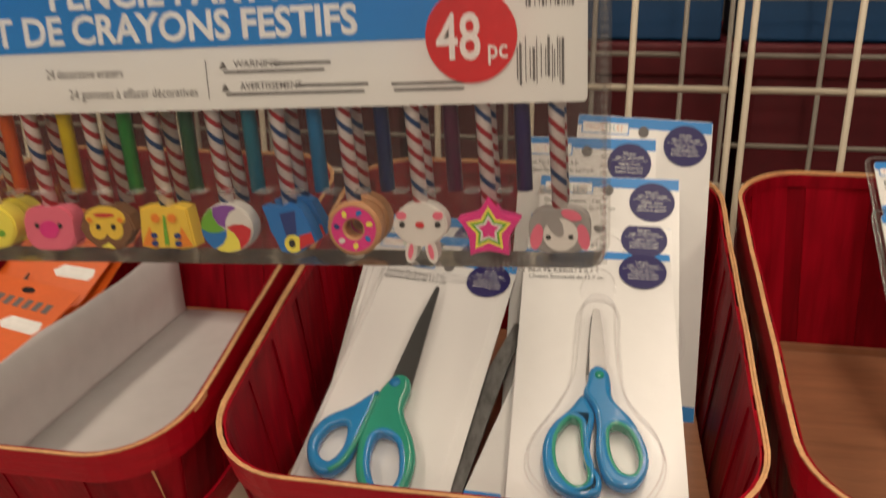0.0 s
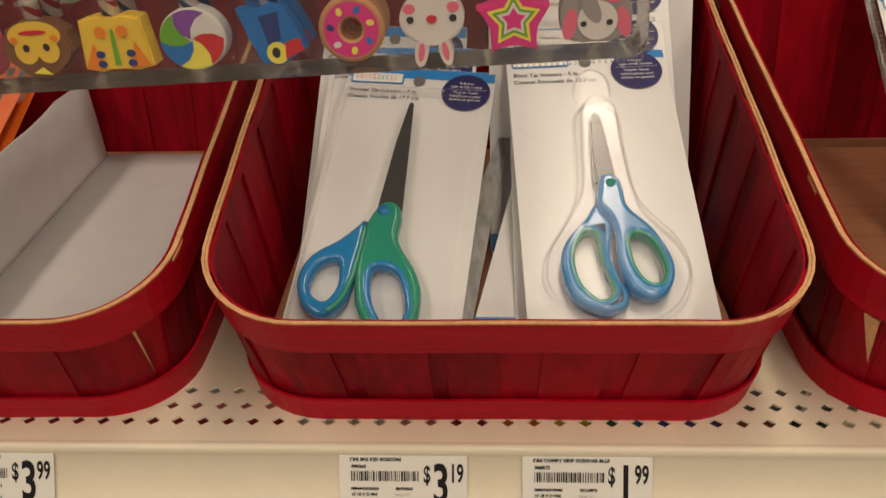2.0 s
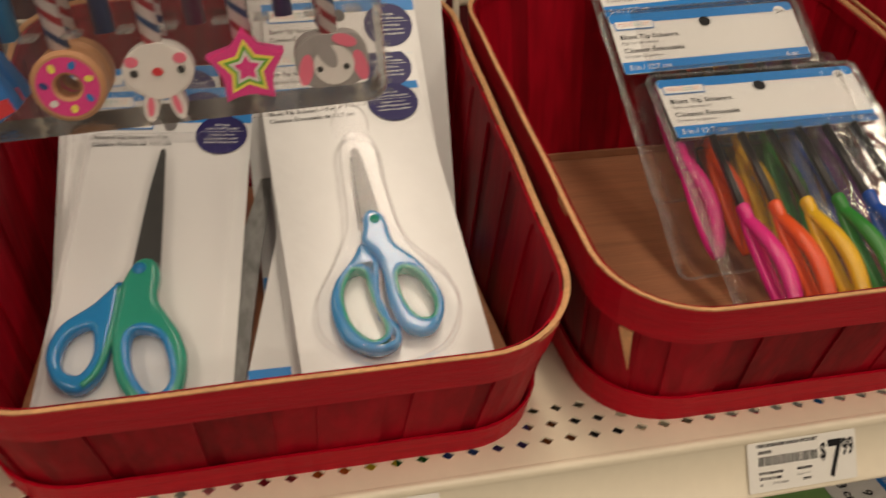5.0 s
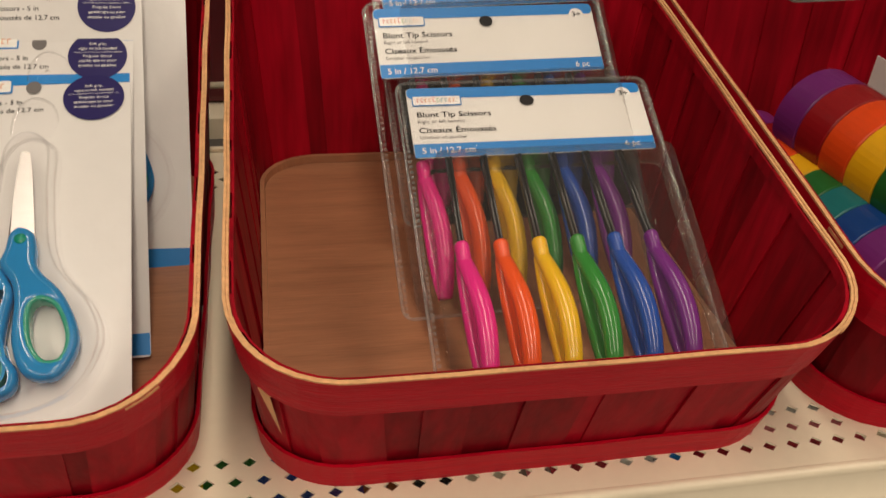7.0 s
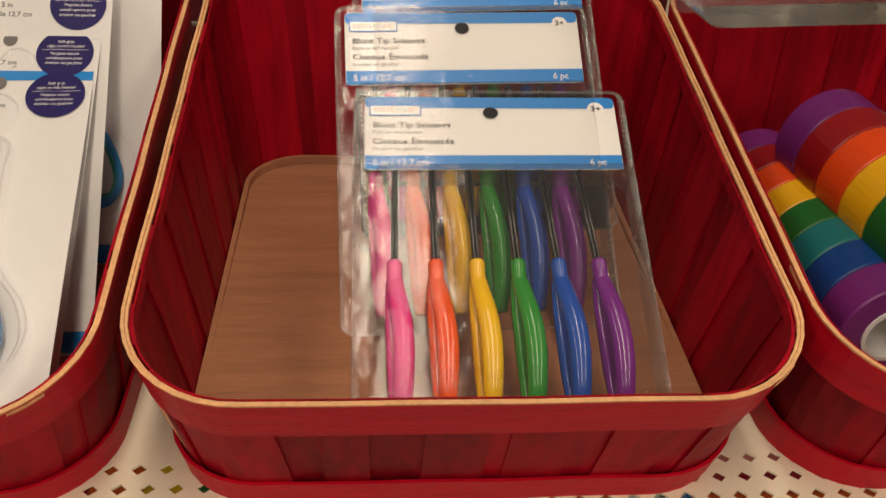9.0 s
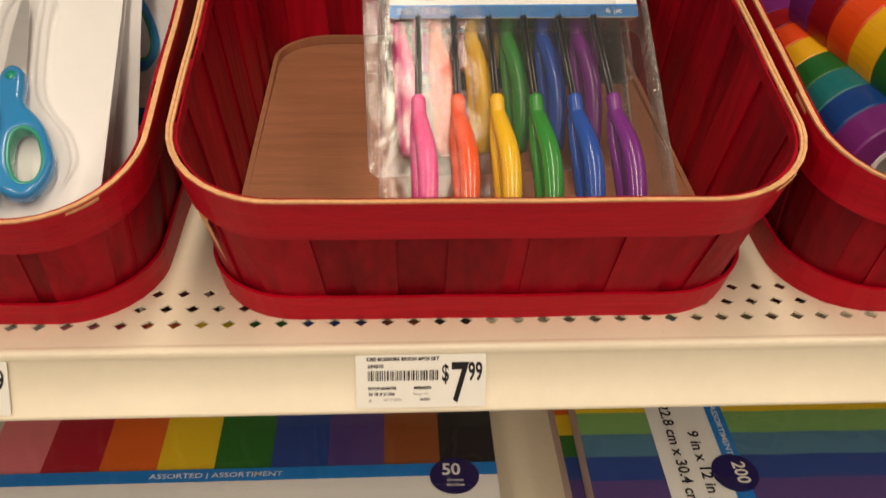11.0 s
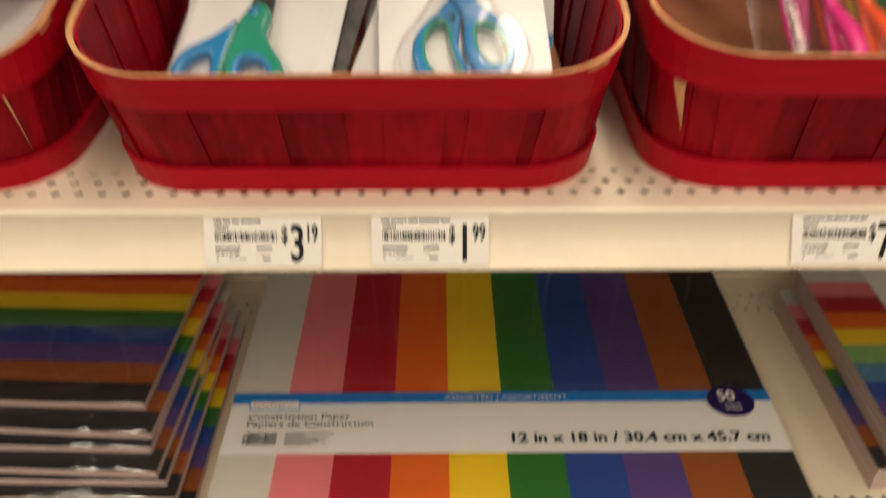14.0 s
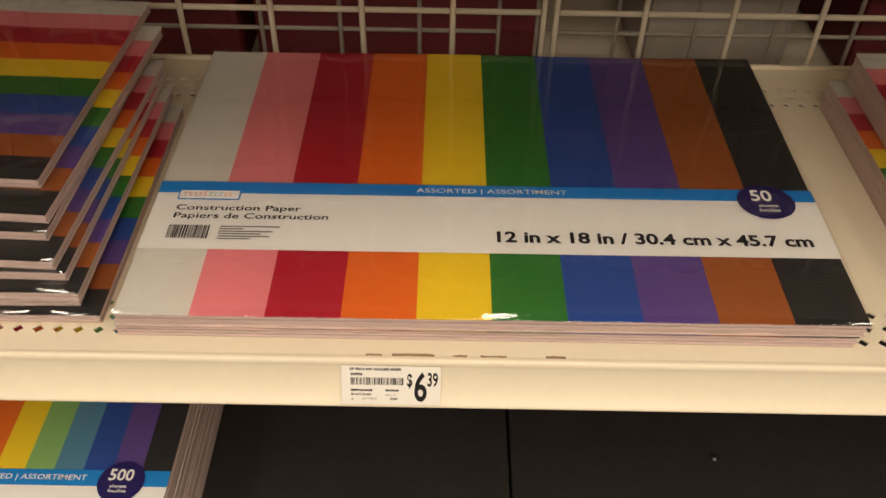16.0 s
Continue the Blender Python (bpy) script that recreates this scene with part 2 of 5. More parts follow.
def frame3(tl, tr, slope):
    """Pose of a leaning card: its origin at the top left corner, x along the top, y up the card, z out of its face."""
    tl, tr = Vector(tl), Vector(tr)
    ex = (tr - tl).normalized()
    ey = Vector((0, math.cos(radians(slope)), math.sin(radians(slope))))
    ey = (ey - ex * ey.dot(ex)).normalized()
    ez = ex.cross(ey)
    m = Matrix((ex, ey, ez)).transposed().to_4x4()
    m.translation = tl
    return m


def sweep(points, radii, closed=False, n=10, flat=1.0, z=0.0, bm=None):
    """A rounded bar along points in the card's plane; flat squeezes it towards the card."""
    bm = bm or bmesh.new()
    pts = [Vector((p[0], p[1], p[2] if len(p) > 2 else z)) for p in points]
    k = len(pts)
    rows = []
    for i, p in enumerate(pts):
        a = pts[(i - 1) % k] if closed or i else pts[0]
        b = pts[(i + 1) % k] if closed or i < k - 1 else pts[-1]
        t = (b - a).normalized()
        side = t.cross(Vector((0, 0, 1)))
        side = side.normalized() if side.length > 1e-6 else Vector((1, 0, 0))
        up = side.cross(t)
        r = radii[i] if isinstance(radii, (list, tuple)) else radii
        rows.append([p + side * r * math.cos(2 * math.pi * j / n) + up * r * flat * math.sin(2 * math.pi * j / n) for j in range(n)])
    if closed:
        rows.append(rows[0])
    vs = grid_faces(bm, rows, True)
    if closed:
        bmesh.ops.remove_doubles(bm, verts=bm.verts, dist=1e-7)
    else:
        bm.faces.new(list(reversed(vs[0])))
        bm.faces.new(vs[-1])
    bmesh.ops.recalc_face_normals(bm, faces=bm.faces)
    for f in bm.faces:
        f.smooth = True
    return bm


def curve_points(ctrl, n=8, closed=False):
    """Catmull-Rom through control points."""
    k, out = len(ctrl), []
    for i in range(k if closed else k - 1):
        p = [Vector(ctrl[(i + d) % k] if closed else ctrl[min(max(i + d, 0), k - 1)]) for d in (-1, 0, 1, 2)]
        for j in range(n):
            t = j / n
            out.append(0.5 * ((2 * p[1]) + (p[2] - p[0]) * t + (2 * p[0] - 5 * p[1] + 4 * p[2] - p[3]) * t * t + (3 * p[1] - p[0] - 3 * p[2] + p[3]) * t ** 3))
    if not closed:
        out.append(Vector(ctrl[-1]))
    return [tuple(v) for v in out]


# ---- the store around the shelves ----
tagged(part("floor", box(-4, -7.0, -0.1, 5, 4.1, 0.0), FLOOR), "plain pale store floor", "floor", kind="structure")
tagged(part("wall_back", box(-4, 4.0, 0, 5, 4.1, 3.2), WALLP), "plain far store wall", "wall", kind="structure")
tagged(part("wall_front", box(-4, -7.0, 0, 5, -6.9, 3.3), WALLP), "plain store wall across the aisle", "wall", kind="structure")
tagged(part("ceiling", box(-4, -7.0, 3.2, 5, 4.1, 3.3), WALLP), "plain pale store ceiling", "ceiling", kind="structure")

# ---- shelves ----
TOP, LOW, BASE = 1.09, 0.781, 0.50  # heights of the decks
X0, X1 = -0.75, 1.35


def perforated(y, r, parent):
    """A strip of the deck with a row of diamond holes right through it; returns its far edge."""
    pitch, deep, hx, hy = 0.01255, 0.0115, 0.0037, 0.0033
    n = int((X1 - X0) / pitch)
    y1, yc = y + deep, y + deep / 2
    start = X0 + (pitch / 2 if r % 2 else 0.0)
    bm = bmesh.new()
    low = [bm.verts.new((start + i * pitch, y, 0)) for i in range(n + 1)]
    high = [bm.verts.new((start + i * pitch, y1, 0)) for i in range(n + 1)]
    for i in range(n):
        c = (low[i], low[i + 1], high[i + 1], high[i])
        xm = start + (i + 0.5) * pitch
        d = [bm.verts.new(p) for p in ((xm, yc - hy, 0), (xm + hx, yc, 0), (xm, yc + hy, 0), (xm - hx, yc, 0))]
        e = [bm.verts.new((v.co.x, v.co.y, -0.0012)) for v in d]
        for k in range(4):
            bm.faces.new((c[k], c[(k + 1) % 4], d[k]))
            bm.faces.new((c[(k + 1) % 4], d[(k + 1) % 4], d[k]))
            bm.faces.new((d[k], d[(k + 1) % 4], e[(k + 1) % 4], e[k]))
    part("perforated_strip", bm, CREAM, parent)
    return y1


def shelf(z, front, slope, lip, label):
    """A steel shelf deck with rows of holes and a sloping price channel along its front."""
    ob = thing("display_shelf", pose(0, 0, z), label, "shelf", "gondola shelves")
    back = 0.262
    y = front + lip
    for r in range(3):
        y = perforated(y, r, ob)
    part("front_lip", box(X0, front, -0.0012, X1, front + lip, 0.0), CREAM, ob)
    part("deck", box(X0, y, -0.0012, X1, back, 0.0), CREAM, ob)
    y2 = back
    for r in range(3):
        y2 = perforated(y2, r, ob)
    part("back_lip", box(X0, y2, -0.0012, X1, 0.327, 0.0), CREAM, ob)
    part("back_flange", box(X0, 0.3225, 0.0002, X1, 0.3265, 0.004, 0.001), CREAM, ob)
    bm = bmesh.new()
    f = front
    prof = [(f + 0.001, 0.0003), (f - 0.001, 0.0009), (f - 0.0025, 0.0006), (f - 0.0036, -0.001), (f - 0.0037, -0.0035), (f - 0.0032, -0.005),
            (f - 0.0035 - slope * 0.5, -0.016), (f - 0.0035 - slope, -0.0262), (f - 0.0052 - slope, -0.0272), (f - 0.0058 - slope, -0.0286), (f - 0.005 - slope, -0.0298), (f - 0.002, -0.0298)]
    grid_faces(bm, [[(x, yy, zz) for yy, zz in prof] for x in (X0, X1)])
    for fc in bm.faces:
        fc.smooth = True
    part("price_channel", bm, CREAM, ob)
    return ob


shelf(TOP, -0.0375, 0.0105, 0.0100, "cream enamelled steel shelf holding red baskets")
shelf(LOW, -0.0130, 0.0100, 0.0125, "cream enamelled steel shelf holding paper pads")

base = thing("base_deck", pose(0, 0, 0), "black scuffed base deck of the shelving", "shelf")
part("deck", box(X0, -0.06, 0.0, 0.262, 0.32, BASE, 0.002), BLACK, base)
part("deck", box(0.264, -0.06, 0.0, X1, 0.32, BASE, 0.002), BLACK, base)
for bx, by in ((0.454, 0.103), (0.62, 0.10), (0.13, 0.18)):
    part("bolt", rod((bx, by, BASE), (bx, by, BASE + 0.002), 0.004, 12), DARK_STEEL, base)


def wire_panel(y, xs, zs, r, material, label):
    ob = thing("wire_grid_panel", pose(0, y, 0), label, "wire grid", "wire grid panels")
    for x in xs:
        part("upright_wire", rod((x, 0, 0.0), (x, 0, 1.75), r), material, ob)
    for z in zs:
        part("cross_wire", rod((min(xs), r * 1.6, z), (max(xs), r * 1.6, z), r), material, ob)
    return ob


rows_z = [0.827 + 0.0782 * i for i in range(-8, 12)]
wire_panel(0.330, [0.2815 - 0.0785 * i for i in range(13)], rows_z, 0.0027, WIRE, "cream coated wire grid panel behind the shelves")
wire_panel(0.330, [0.2925 + 0.0760 * i for i in range(14)], rows_z, 0.0027, WIRE, "cream coated wire grid panel behind the shelves")
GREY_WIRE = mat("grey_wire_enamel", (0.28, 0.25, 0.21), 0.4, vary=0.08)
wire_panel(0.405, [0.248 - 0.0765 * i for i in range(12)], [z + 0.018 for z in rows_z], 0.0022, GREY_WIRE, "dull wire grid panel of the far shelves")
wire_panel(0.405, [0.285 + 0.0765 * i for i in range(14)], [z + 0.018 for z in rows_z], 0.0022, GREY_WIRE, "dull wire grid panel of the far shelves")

# goods on the far side of the grid
for z in (1.075, 0.690):
    ob = thing("far_shelf", pose(0, 0.42, z), "cream steel shelf on the far side", "shelf", "far shelves")
    part("deck", box(X0, 0, -0.02, X1, 0.4, 0, 0.001), CREAM, ob)
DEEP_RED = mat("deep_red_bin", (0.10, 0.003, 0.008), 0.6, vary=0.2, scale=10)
for i in range(6):
    x = -0.62 + 0.31 * i
    for z, h in ((1.075, 0.245), (0.690, 0.205)):
        if z < 1 and i == 3:
            continue
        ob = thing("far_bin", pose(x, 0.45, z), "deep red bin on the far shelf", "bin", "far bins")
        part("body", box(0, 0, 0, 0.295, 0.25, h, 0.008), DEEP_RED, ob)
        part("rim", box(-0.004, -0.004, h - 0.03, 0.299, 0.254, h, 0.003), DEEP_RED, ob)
GREY_PLASTIC = mat("grey_plastic", (0.30, 0.27, 0.24), 0.35, vary=0.15, scale=6)
ob = thing("plastic_drawer_box", pose(0.40, 0.44, 0.690), "grey plastic box on the far shelf", "plastic box")
part("body", box(0, 0, 0, 0.15, 0.2, 0.16, 0.01), GREY_PLASTIC, ob)
part("lid", box(-0.004, -0.004, 0.13, 0.154, 0.204, 0.165, 0.004), GREY_PLASTIC, ob)
BOX_BLUE = mat("blue_carton", (0.012, 0.07, 0.19), 0.5, vary=0.08)
for i, x in enumerate((0.12, 0.30, 0.48)):
    ob = thing("blue_carton", pose(x, 0.47, 1.3205), "blue printed carton standing on a deep red bin", "carton", "blue cartons")
    part("body", box(0, 0, 0, 0.165, 0.12, 0.16, 0.002), BOX_BLUE, ob)
    part("white_band", box(0.004, -0.0006, 0.036, 0.161, 0.0, 0.054), GREY_PLASTIC, ob)
    for k in range(3):
        part("printed_dot", rod((0.075 + 0.016 * k, -0.0008, 0.045), (0.075 + 0.016 * k, -0.0004, 0.045), 0.004, 12), SHEET[("orange", "green", "yellow")[k]], ob)

# ---- wooden baskets ----


def basket(x, seed, pale, rise):
    """A stained splint basket, higher at its back."""
    ob = thing("splint_basket", pose(x, 0, TOP), "red stained wooden splint basket with raw edges", "basket", "baskets on the shelf")
    bot, top = (0.1265, -0.0165, 0.277, 0.040), (0.1365, -0.0455, 0.283, 0.047)

    def height(y):
        return rise + (0.155 - rise) * (y + 0.047) / 0.33

    def at(s, v, off=0.0):
        hx, y0, y1, r = (bot[i] + (top[i] - bot[i]) * v for i in range(4))
        cy, hy = (y0 + y1) / 2, (y1 - y0) / 2
        a, b = hx - r, hy - r
        arc = math.pi / 2 * r
        lens = (a, arc, 2 * b, arc, 2 * a, arc, 2 * b, arc, a)
        d = (s % 1.0) * sum(lens)
        k = 0
        while k < 8 and d > lens[k]:
            d -= lens[k]
            k += 1
        if k % 2 == 0:
            p, nrm = {0: ((d, -hy), (0, -1)), 8: ((-a + d, -hy), (0, -1)), 4: ((a - d, hy), (0, 1)), 2: ((hx, -b + d), (1, 0)), 6: ((-hx, b - d), (-1, 0))}[k]
        else:
            bx, by, deg = {1: (a, -b, -90), 3: (a, b, 0), 5: (-a, b, 90), 7: (-a, -b, 180)}[k]
            ang = radians(deg + 90 * d / arc)
            nrm = (math.cos(ang), math.sin(ang))
            p = (bx + r * nrm[0], by + r * nrm[1])
        return Vector((p[0] + nrm[0] * off, cy + p[1] + nrm[1] * off, v * height(cy + p[1])))

    rnd = random.Random(seed)
    wob = [rnd.uniform(0, 6.28) for _ in range(6)]

    def strip(s0, s1, v0, v1, off, thick, n, m, closed=False, lean=0.0, wave=0.0):
        bm = bmesh.new()
        ss = [s0 + (s1 - s0) * i / n for i in range(n if closed else n + 1)]
        rows = []
        for inner in (0, 1):
            for j in range(m + 1):
                jj = m - j if inner else j
                v = v0 + (v1 - v0) * jj / m
                row = []
                for q in ss:
                    o = off - inner * thick
                    if wave:
                        o += wave * (math.sin(q * 44 + wob[0]) + math.sin(q * 101 + wob[1])) * 0.5
                    row.append(at(q + lean * (v - 0.5), v, o))
                rows.append(row)
        rows.append(rows[0])
        grid_faces(bm, rows, closed)
        if not closed:
            for e in (0, -1):
                bm.faces.new([bm.verts.new(row[e]) for row in rows[:-1]])
        bmesh.ops.remove_doubles(bm, verts=bm.verts, dist=1e-6)
        bmesh.ops.recalc_face_normals(bm, faces=bm.faces)
        return bm

    n = 54
    cuts = [(i + rnd.uniform(-0.22, 0.22)) / n for i in range(n)]
    cuts.append(cuts[0] + 1)
    for i in range(n):
        over = rnd.uniform(0.0012, 0.0028)
        lift = 0.0012 if i % 2 else -0.0001
        part("slat", strip(cuts[i] - over, cuts[i + 1] + over, 0.02, 0.985, lift + rnd.uniform(-0.0002, 0.0003), 0.0012, 3, 3, lean=rnd.uniform(-0.003, 0.003)), RED_WOOD, ob)
    part("top_band", strip(0, 1, 0.70, 0.987, 0.0026, 0.0013, 140, 2, True, wave=0.0003), RED_BAND, ob)
    part("inner_top_band", strip(0, 1, 0.93, 0.985, -0.0010, 0.0009, 140, 1, True, wave=0.0003), RED_WOOD, ob)
    part("bottom_band", strip(0, 1, 0.0, 0.2, 0.0036, 0.0018, 140, 2, True, wave=0.0004), RED_BAND, ob)
    part("rim_edge", strip(0, 1, 0.987, 1.0, 0.0026, 0.0013, 140, 1, True, wave=0.0003), RAW_EDGE, ob)
    part("inner_rim_edge", strip(0, 1, 0.985, 0.995, 0.0012, 0.0012, 140, 1, True, wave=0.0003), RAW_EDGE, ob)
    if pale:
        s0, wide, v0, v1 = pale
        bm = bmesh.new()
        rows = [[at(s0 + wide * (u - 0.5) * w + 0.004 * (1 - w), v0 + (v1 - v0) * w, 0.0026) for u in (0, 0.5, 1)] for w in (0.02, 0.35, 0.7, 1.0)]
        rows += [[at(s0 + wide * (u - 0.5), v1, 0.0010) for u in (0, 0.5, 1)]]
        grid_faces(bm, rows)
        part("bare_wood_sliver", bm, RAW_EDGE, ob)
    for k in range(3):
        q = 0.09 + 0.33 * k + rnd.uniform(0, 0.1)
        part("splinter", strip(q, q + 0.012, 0.955, 0.975, 0.0030, 0.0005, 4, 1), RAW_EDGE, ob)
    bm = plate([tuple(at(i / 96, 0.08, -0.003)[:2]) for i in range(96)], 0.004, 0.0135)
    part("base_board", bm, PLY, ob)
    return ob, strip, at


BASKETS = {}
for key, bx, seed, pale, rise in (("a", -0.158, 3, (0.112, 0.0012, 0.25, 0.70), 0.077), ("b", 0.132, 5, None, 0.077), ("c", 0.4195, 8, (0.883, 0.0065, 0.36, 0.68), 0.0855), ("d", 0.7035, 13, None, 0.0855)):
    BASKETS[key], strip_of, at_of = basket(bx, seed, pale, rise)
    if key == "c":
        part("base_border", strip_of(0, 1, 0.09, 0.125, -0.0016, 0.003, 120, 1, True), PLY, BASKETS[key])


# ---- price tags ----
def price_tag(x, deck, y, title, code, long_code, spot, short_code, big, cents, last="00001"):
    """A paper shelf tag in the sloping price channel."""
    tilt = 90 - math.degrees(math.atan2(0.0105, 0.0212))
    m = pose(x, y, deck - 0.0035, tilt, 0, 0) @ pose(0, 0, 0.0006)
    ob = thing("price_tag", m, "white paper price tag with barcode in the shelf channel", "price tag", "price tags")
    w, h = 0.0605, 0.0256
    part("paper", plate(rounded(0, -h, w, 0, 0.0006, 2), 0, 0.0004), TAG, ob)
    z = 0.0004 + PRINT
    words("title", title, 0.0015, 0.005, -0.0026, z, INK, ob, 1.12, 0.07)
    words("item_code", code, 0.0015, 0.0056, -0.0060, z, INK, ob, 1.12, 0.07)
    rnd, u = random.Random(code), 0.0056
    bm = bmesh.new()
    while u < 0.0375:
        wd = rnd.choice((0.0003, 0.0003, 0.0005, 0.0008))
        plate(rounded(u, -0.0123, u + wd, -0.0075), z, z, bm)
        u += wd + rnd.choice((0.0003, 0.0004, 0.0007))
    tagged(part("barcode", bm, INK, ob), kind="stuff")
    words("long_code", long_code, 0.0013, 0.0056, -0.0166, z, INK, ob, 1.08, 0.07)
    words("short_code", short_code, 0.0013, 0.0268, -0.0166, z, INK, ob, 1.08, 0.07)
    words("location_code", spot, 0.0013, 0.0056, -0.0194, z, INK, ob, 1.08, 0.07)
    words("facing", "Facing 1 of 1", 0.0011, 0.0265, -0.0194, z, GREY_INK, ob, 0.9)
    words("letter", "A", 0.0014, 0.0058, -0.0226, z, INK, ob, 1.0, 0.01)
    words("date", "07/17/2020", 0.0012, 0.0127, -0.0222, z, GREY_INK, ob, 1.1)
    words("count", last, 0.0012, 0.0298, -0.0222, z, INK, ob, 1.1, 0.05)
    words("dollar", "$", 0.0080, 0.0398, -0.0128, z, INK, ob, 0.57, 0.03)
    words("price", big, 0.0185, 0.0440, -0.0226, z, INK, ob, 0.62, 0.03)
    words("small_price", cents, 0.0086, 0.0522, -0.0126, z, INK, ob, 0.54, 0.035)
    return ob


price_tag(-0.1440, TOP, -0.0410, "CRE CLASS SCISSORS BLUN", "345522", "0886946025622", "10 18 X D 003", "00345522", "3", "99")
price_tag(0.0545, TOP, -0.0410, "CRE BIG KID SCISSORS", "490365", "0886946026003", "10 18 X D 004", "00490365", "3", "19")
price_tag(0.1410, TOP, -0.0410, "CRE COMFY GRIP SCISSORS BLUI", "268872", "0886946240966", "10 18 X D 005", "00268872", "1", "99")
price_tag(0.3585, TOP, -0.0410, "CRE SCISSORS 5INCH 6PCS SET", "554270", "0191518646795", "10 18 X D 006", "00554270", "7", "99")
price_tag(0.1375, LOW, -0.0167, "CP 9X12 AST COLORS 200SH", "249326", "0888946343848", "10 18 X D 010", "00249326", "6", "39")

# ---- scissors on cards ----


def moulded(name, loops, half, soft, z, material, parent, label=""):
    """A flat moulded piece with rounded edges: its outline first, then any holes."""
    cu = bpy.data.curves.new(name, "CURVE")
    cu.dimensions, cu.fill_mode, cu.extrude, cu.bevel_depth, cu.bevel_resolution, cu.offset = "2D", "BOTH", half - soft, soft, 3, -soft
    for loop in loops:
        pts = curve_points(loop, 5, True)
        sp = cu.splines.new("POLY")
        sp.points.add(len(pts) - 1)
        for q, co in zip(sp.points, pts):
            q.co = (co[0], co[1], 0, 1)
        sp.use_cyclic_u = True
    tmp = bpy.data.objects.new(name, cu)
    scene.collection.objects.link(tmp)
    me = bpy.data.meshes.new_from_object(tmp.evaluated_get(bpy.context.evaluated_depsgraph_get()))
    bpy.data.objects.remove(tmp)
    bpy.data.curves.remove(cu)
    me.materials.clear()
    me.materials.append(material)
    me.shade_smooth()
    ob = new(name, me)
    ob.parent, ob.matrix_basis = parent, Matrix.Translation((0, 0, z))
    if label:
        ob["label"] = label
    return ob


def grown(loop, d):
    """A closed outline moved outwards by d."""
    cx, cy = sum(p[0] for p in loop) / len(loop), sum(p[1] for p in loop) / len(loop)
    out = []
    for i, p in enumerate(loop):
        a, b = loop[i - 1], loop[(i + 1) % len(loop)]
        n = Vector((b[1] - a[1], a[0] - b[0])).normalized()
        if n.dot(Vector((p[0] - cx, p[1] - cy))) < 0:
            n = -n
        out.append((p[0] + n.x * d, p[1] + n.y * d))
    return out


def badge(parent, cx, cy, r, z):
    part("round_badge", plate(oval(cx, cy, r, r, 40), z, z), NAVY, parent)
    k = r / 0.0152
    for i, line in enumerate(("Soft grip,", "right or left handed")):
        words("badge_text", line, 0.00165 * k, cx, cy + (0.0068 - 0.0030 * i) * k, z + PRINT, WHITE_INK, parent, 1.05, 0.005, "CENTER")
    part("badge_rule", plate(rounded(cx - 0.0125 * k, cy + 0.0021 * k, cx + 0.0125 * k, cy + 0.0023 * k), z + PRINT, z + PRINT), WHITE_INK, parent)
    for i, line in enumerate(("Poignée douce", "antidérapante pour", "droitier ou gaucher")):
        words("badge_text", line, 0.00165 * k, cx, cy - (0.0010 + 0.0030 * i) * k, z + PRINT, WHITE_INK, parent, 1.05, 0.005, "CENTER")


def card_base(name, m, w, h, label, lines, badge_at, group):
    ob = thing(name, m, label, "scissors", group)
    part("card", plate(rounded(0, -h, w, 0, 0.002), -0.0006, 0.0), GLOSS_CARD, ob)
    z = PRINT
    part("blue_header", plate([(0.0003, -0.0080), (w * 0.62, -0.0084), (w - 0.0004, -0.0092), (w - 0.0004, -0.0004), (0.0003, -0.0004)], z, z), BLUE, ob)
    part("blue_footer", plate(rounded(0.0003, -h + 0.001, w - 0.0003, -h + 0.012), z, z), BLUE, ob)
    logo(ob, 0.0030, -0.0137, 0.0335, 0.0092, 2 * z)
    part("hang_hole", plate(oval(w / 2 - 0.0004, -0.0105, 0.0037, 0.0042), 2 * z, 2 * z), GREY_INK, ob)
    for i, line in enumerate(lines):
        words("product_text", line, 0.0028, 0.0034, -0.0208 - 0.0054 * i, z, INK, ob, 0.98, 0.012)
    badge(ob, *badge_at, 0.0150, 3 * z)
    return ob


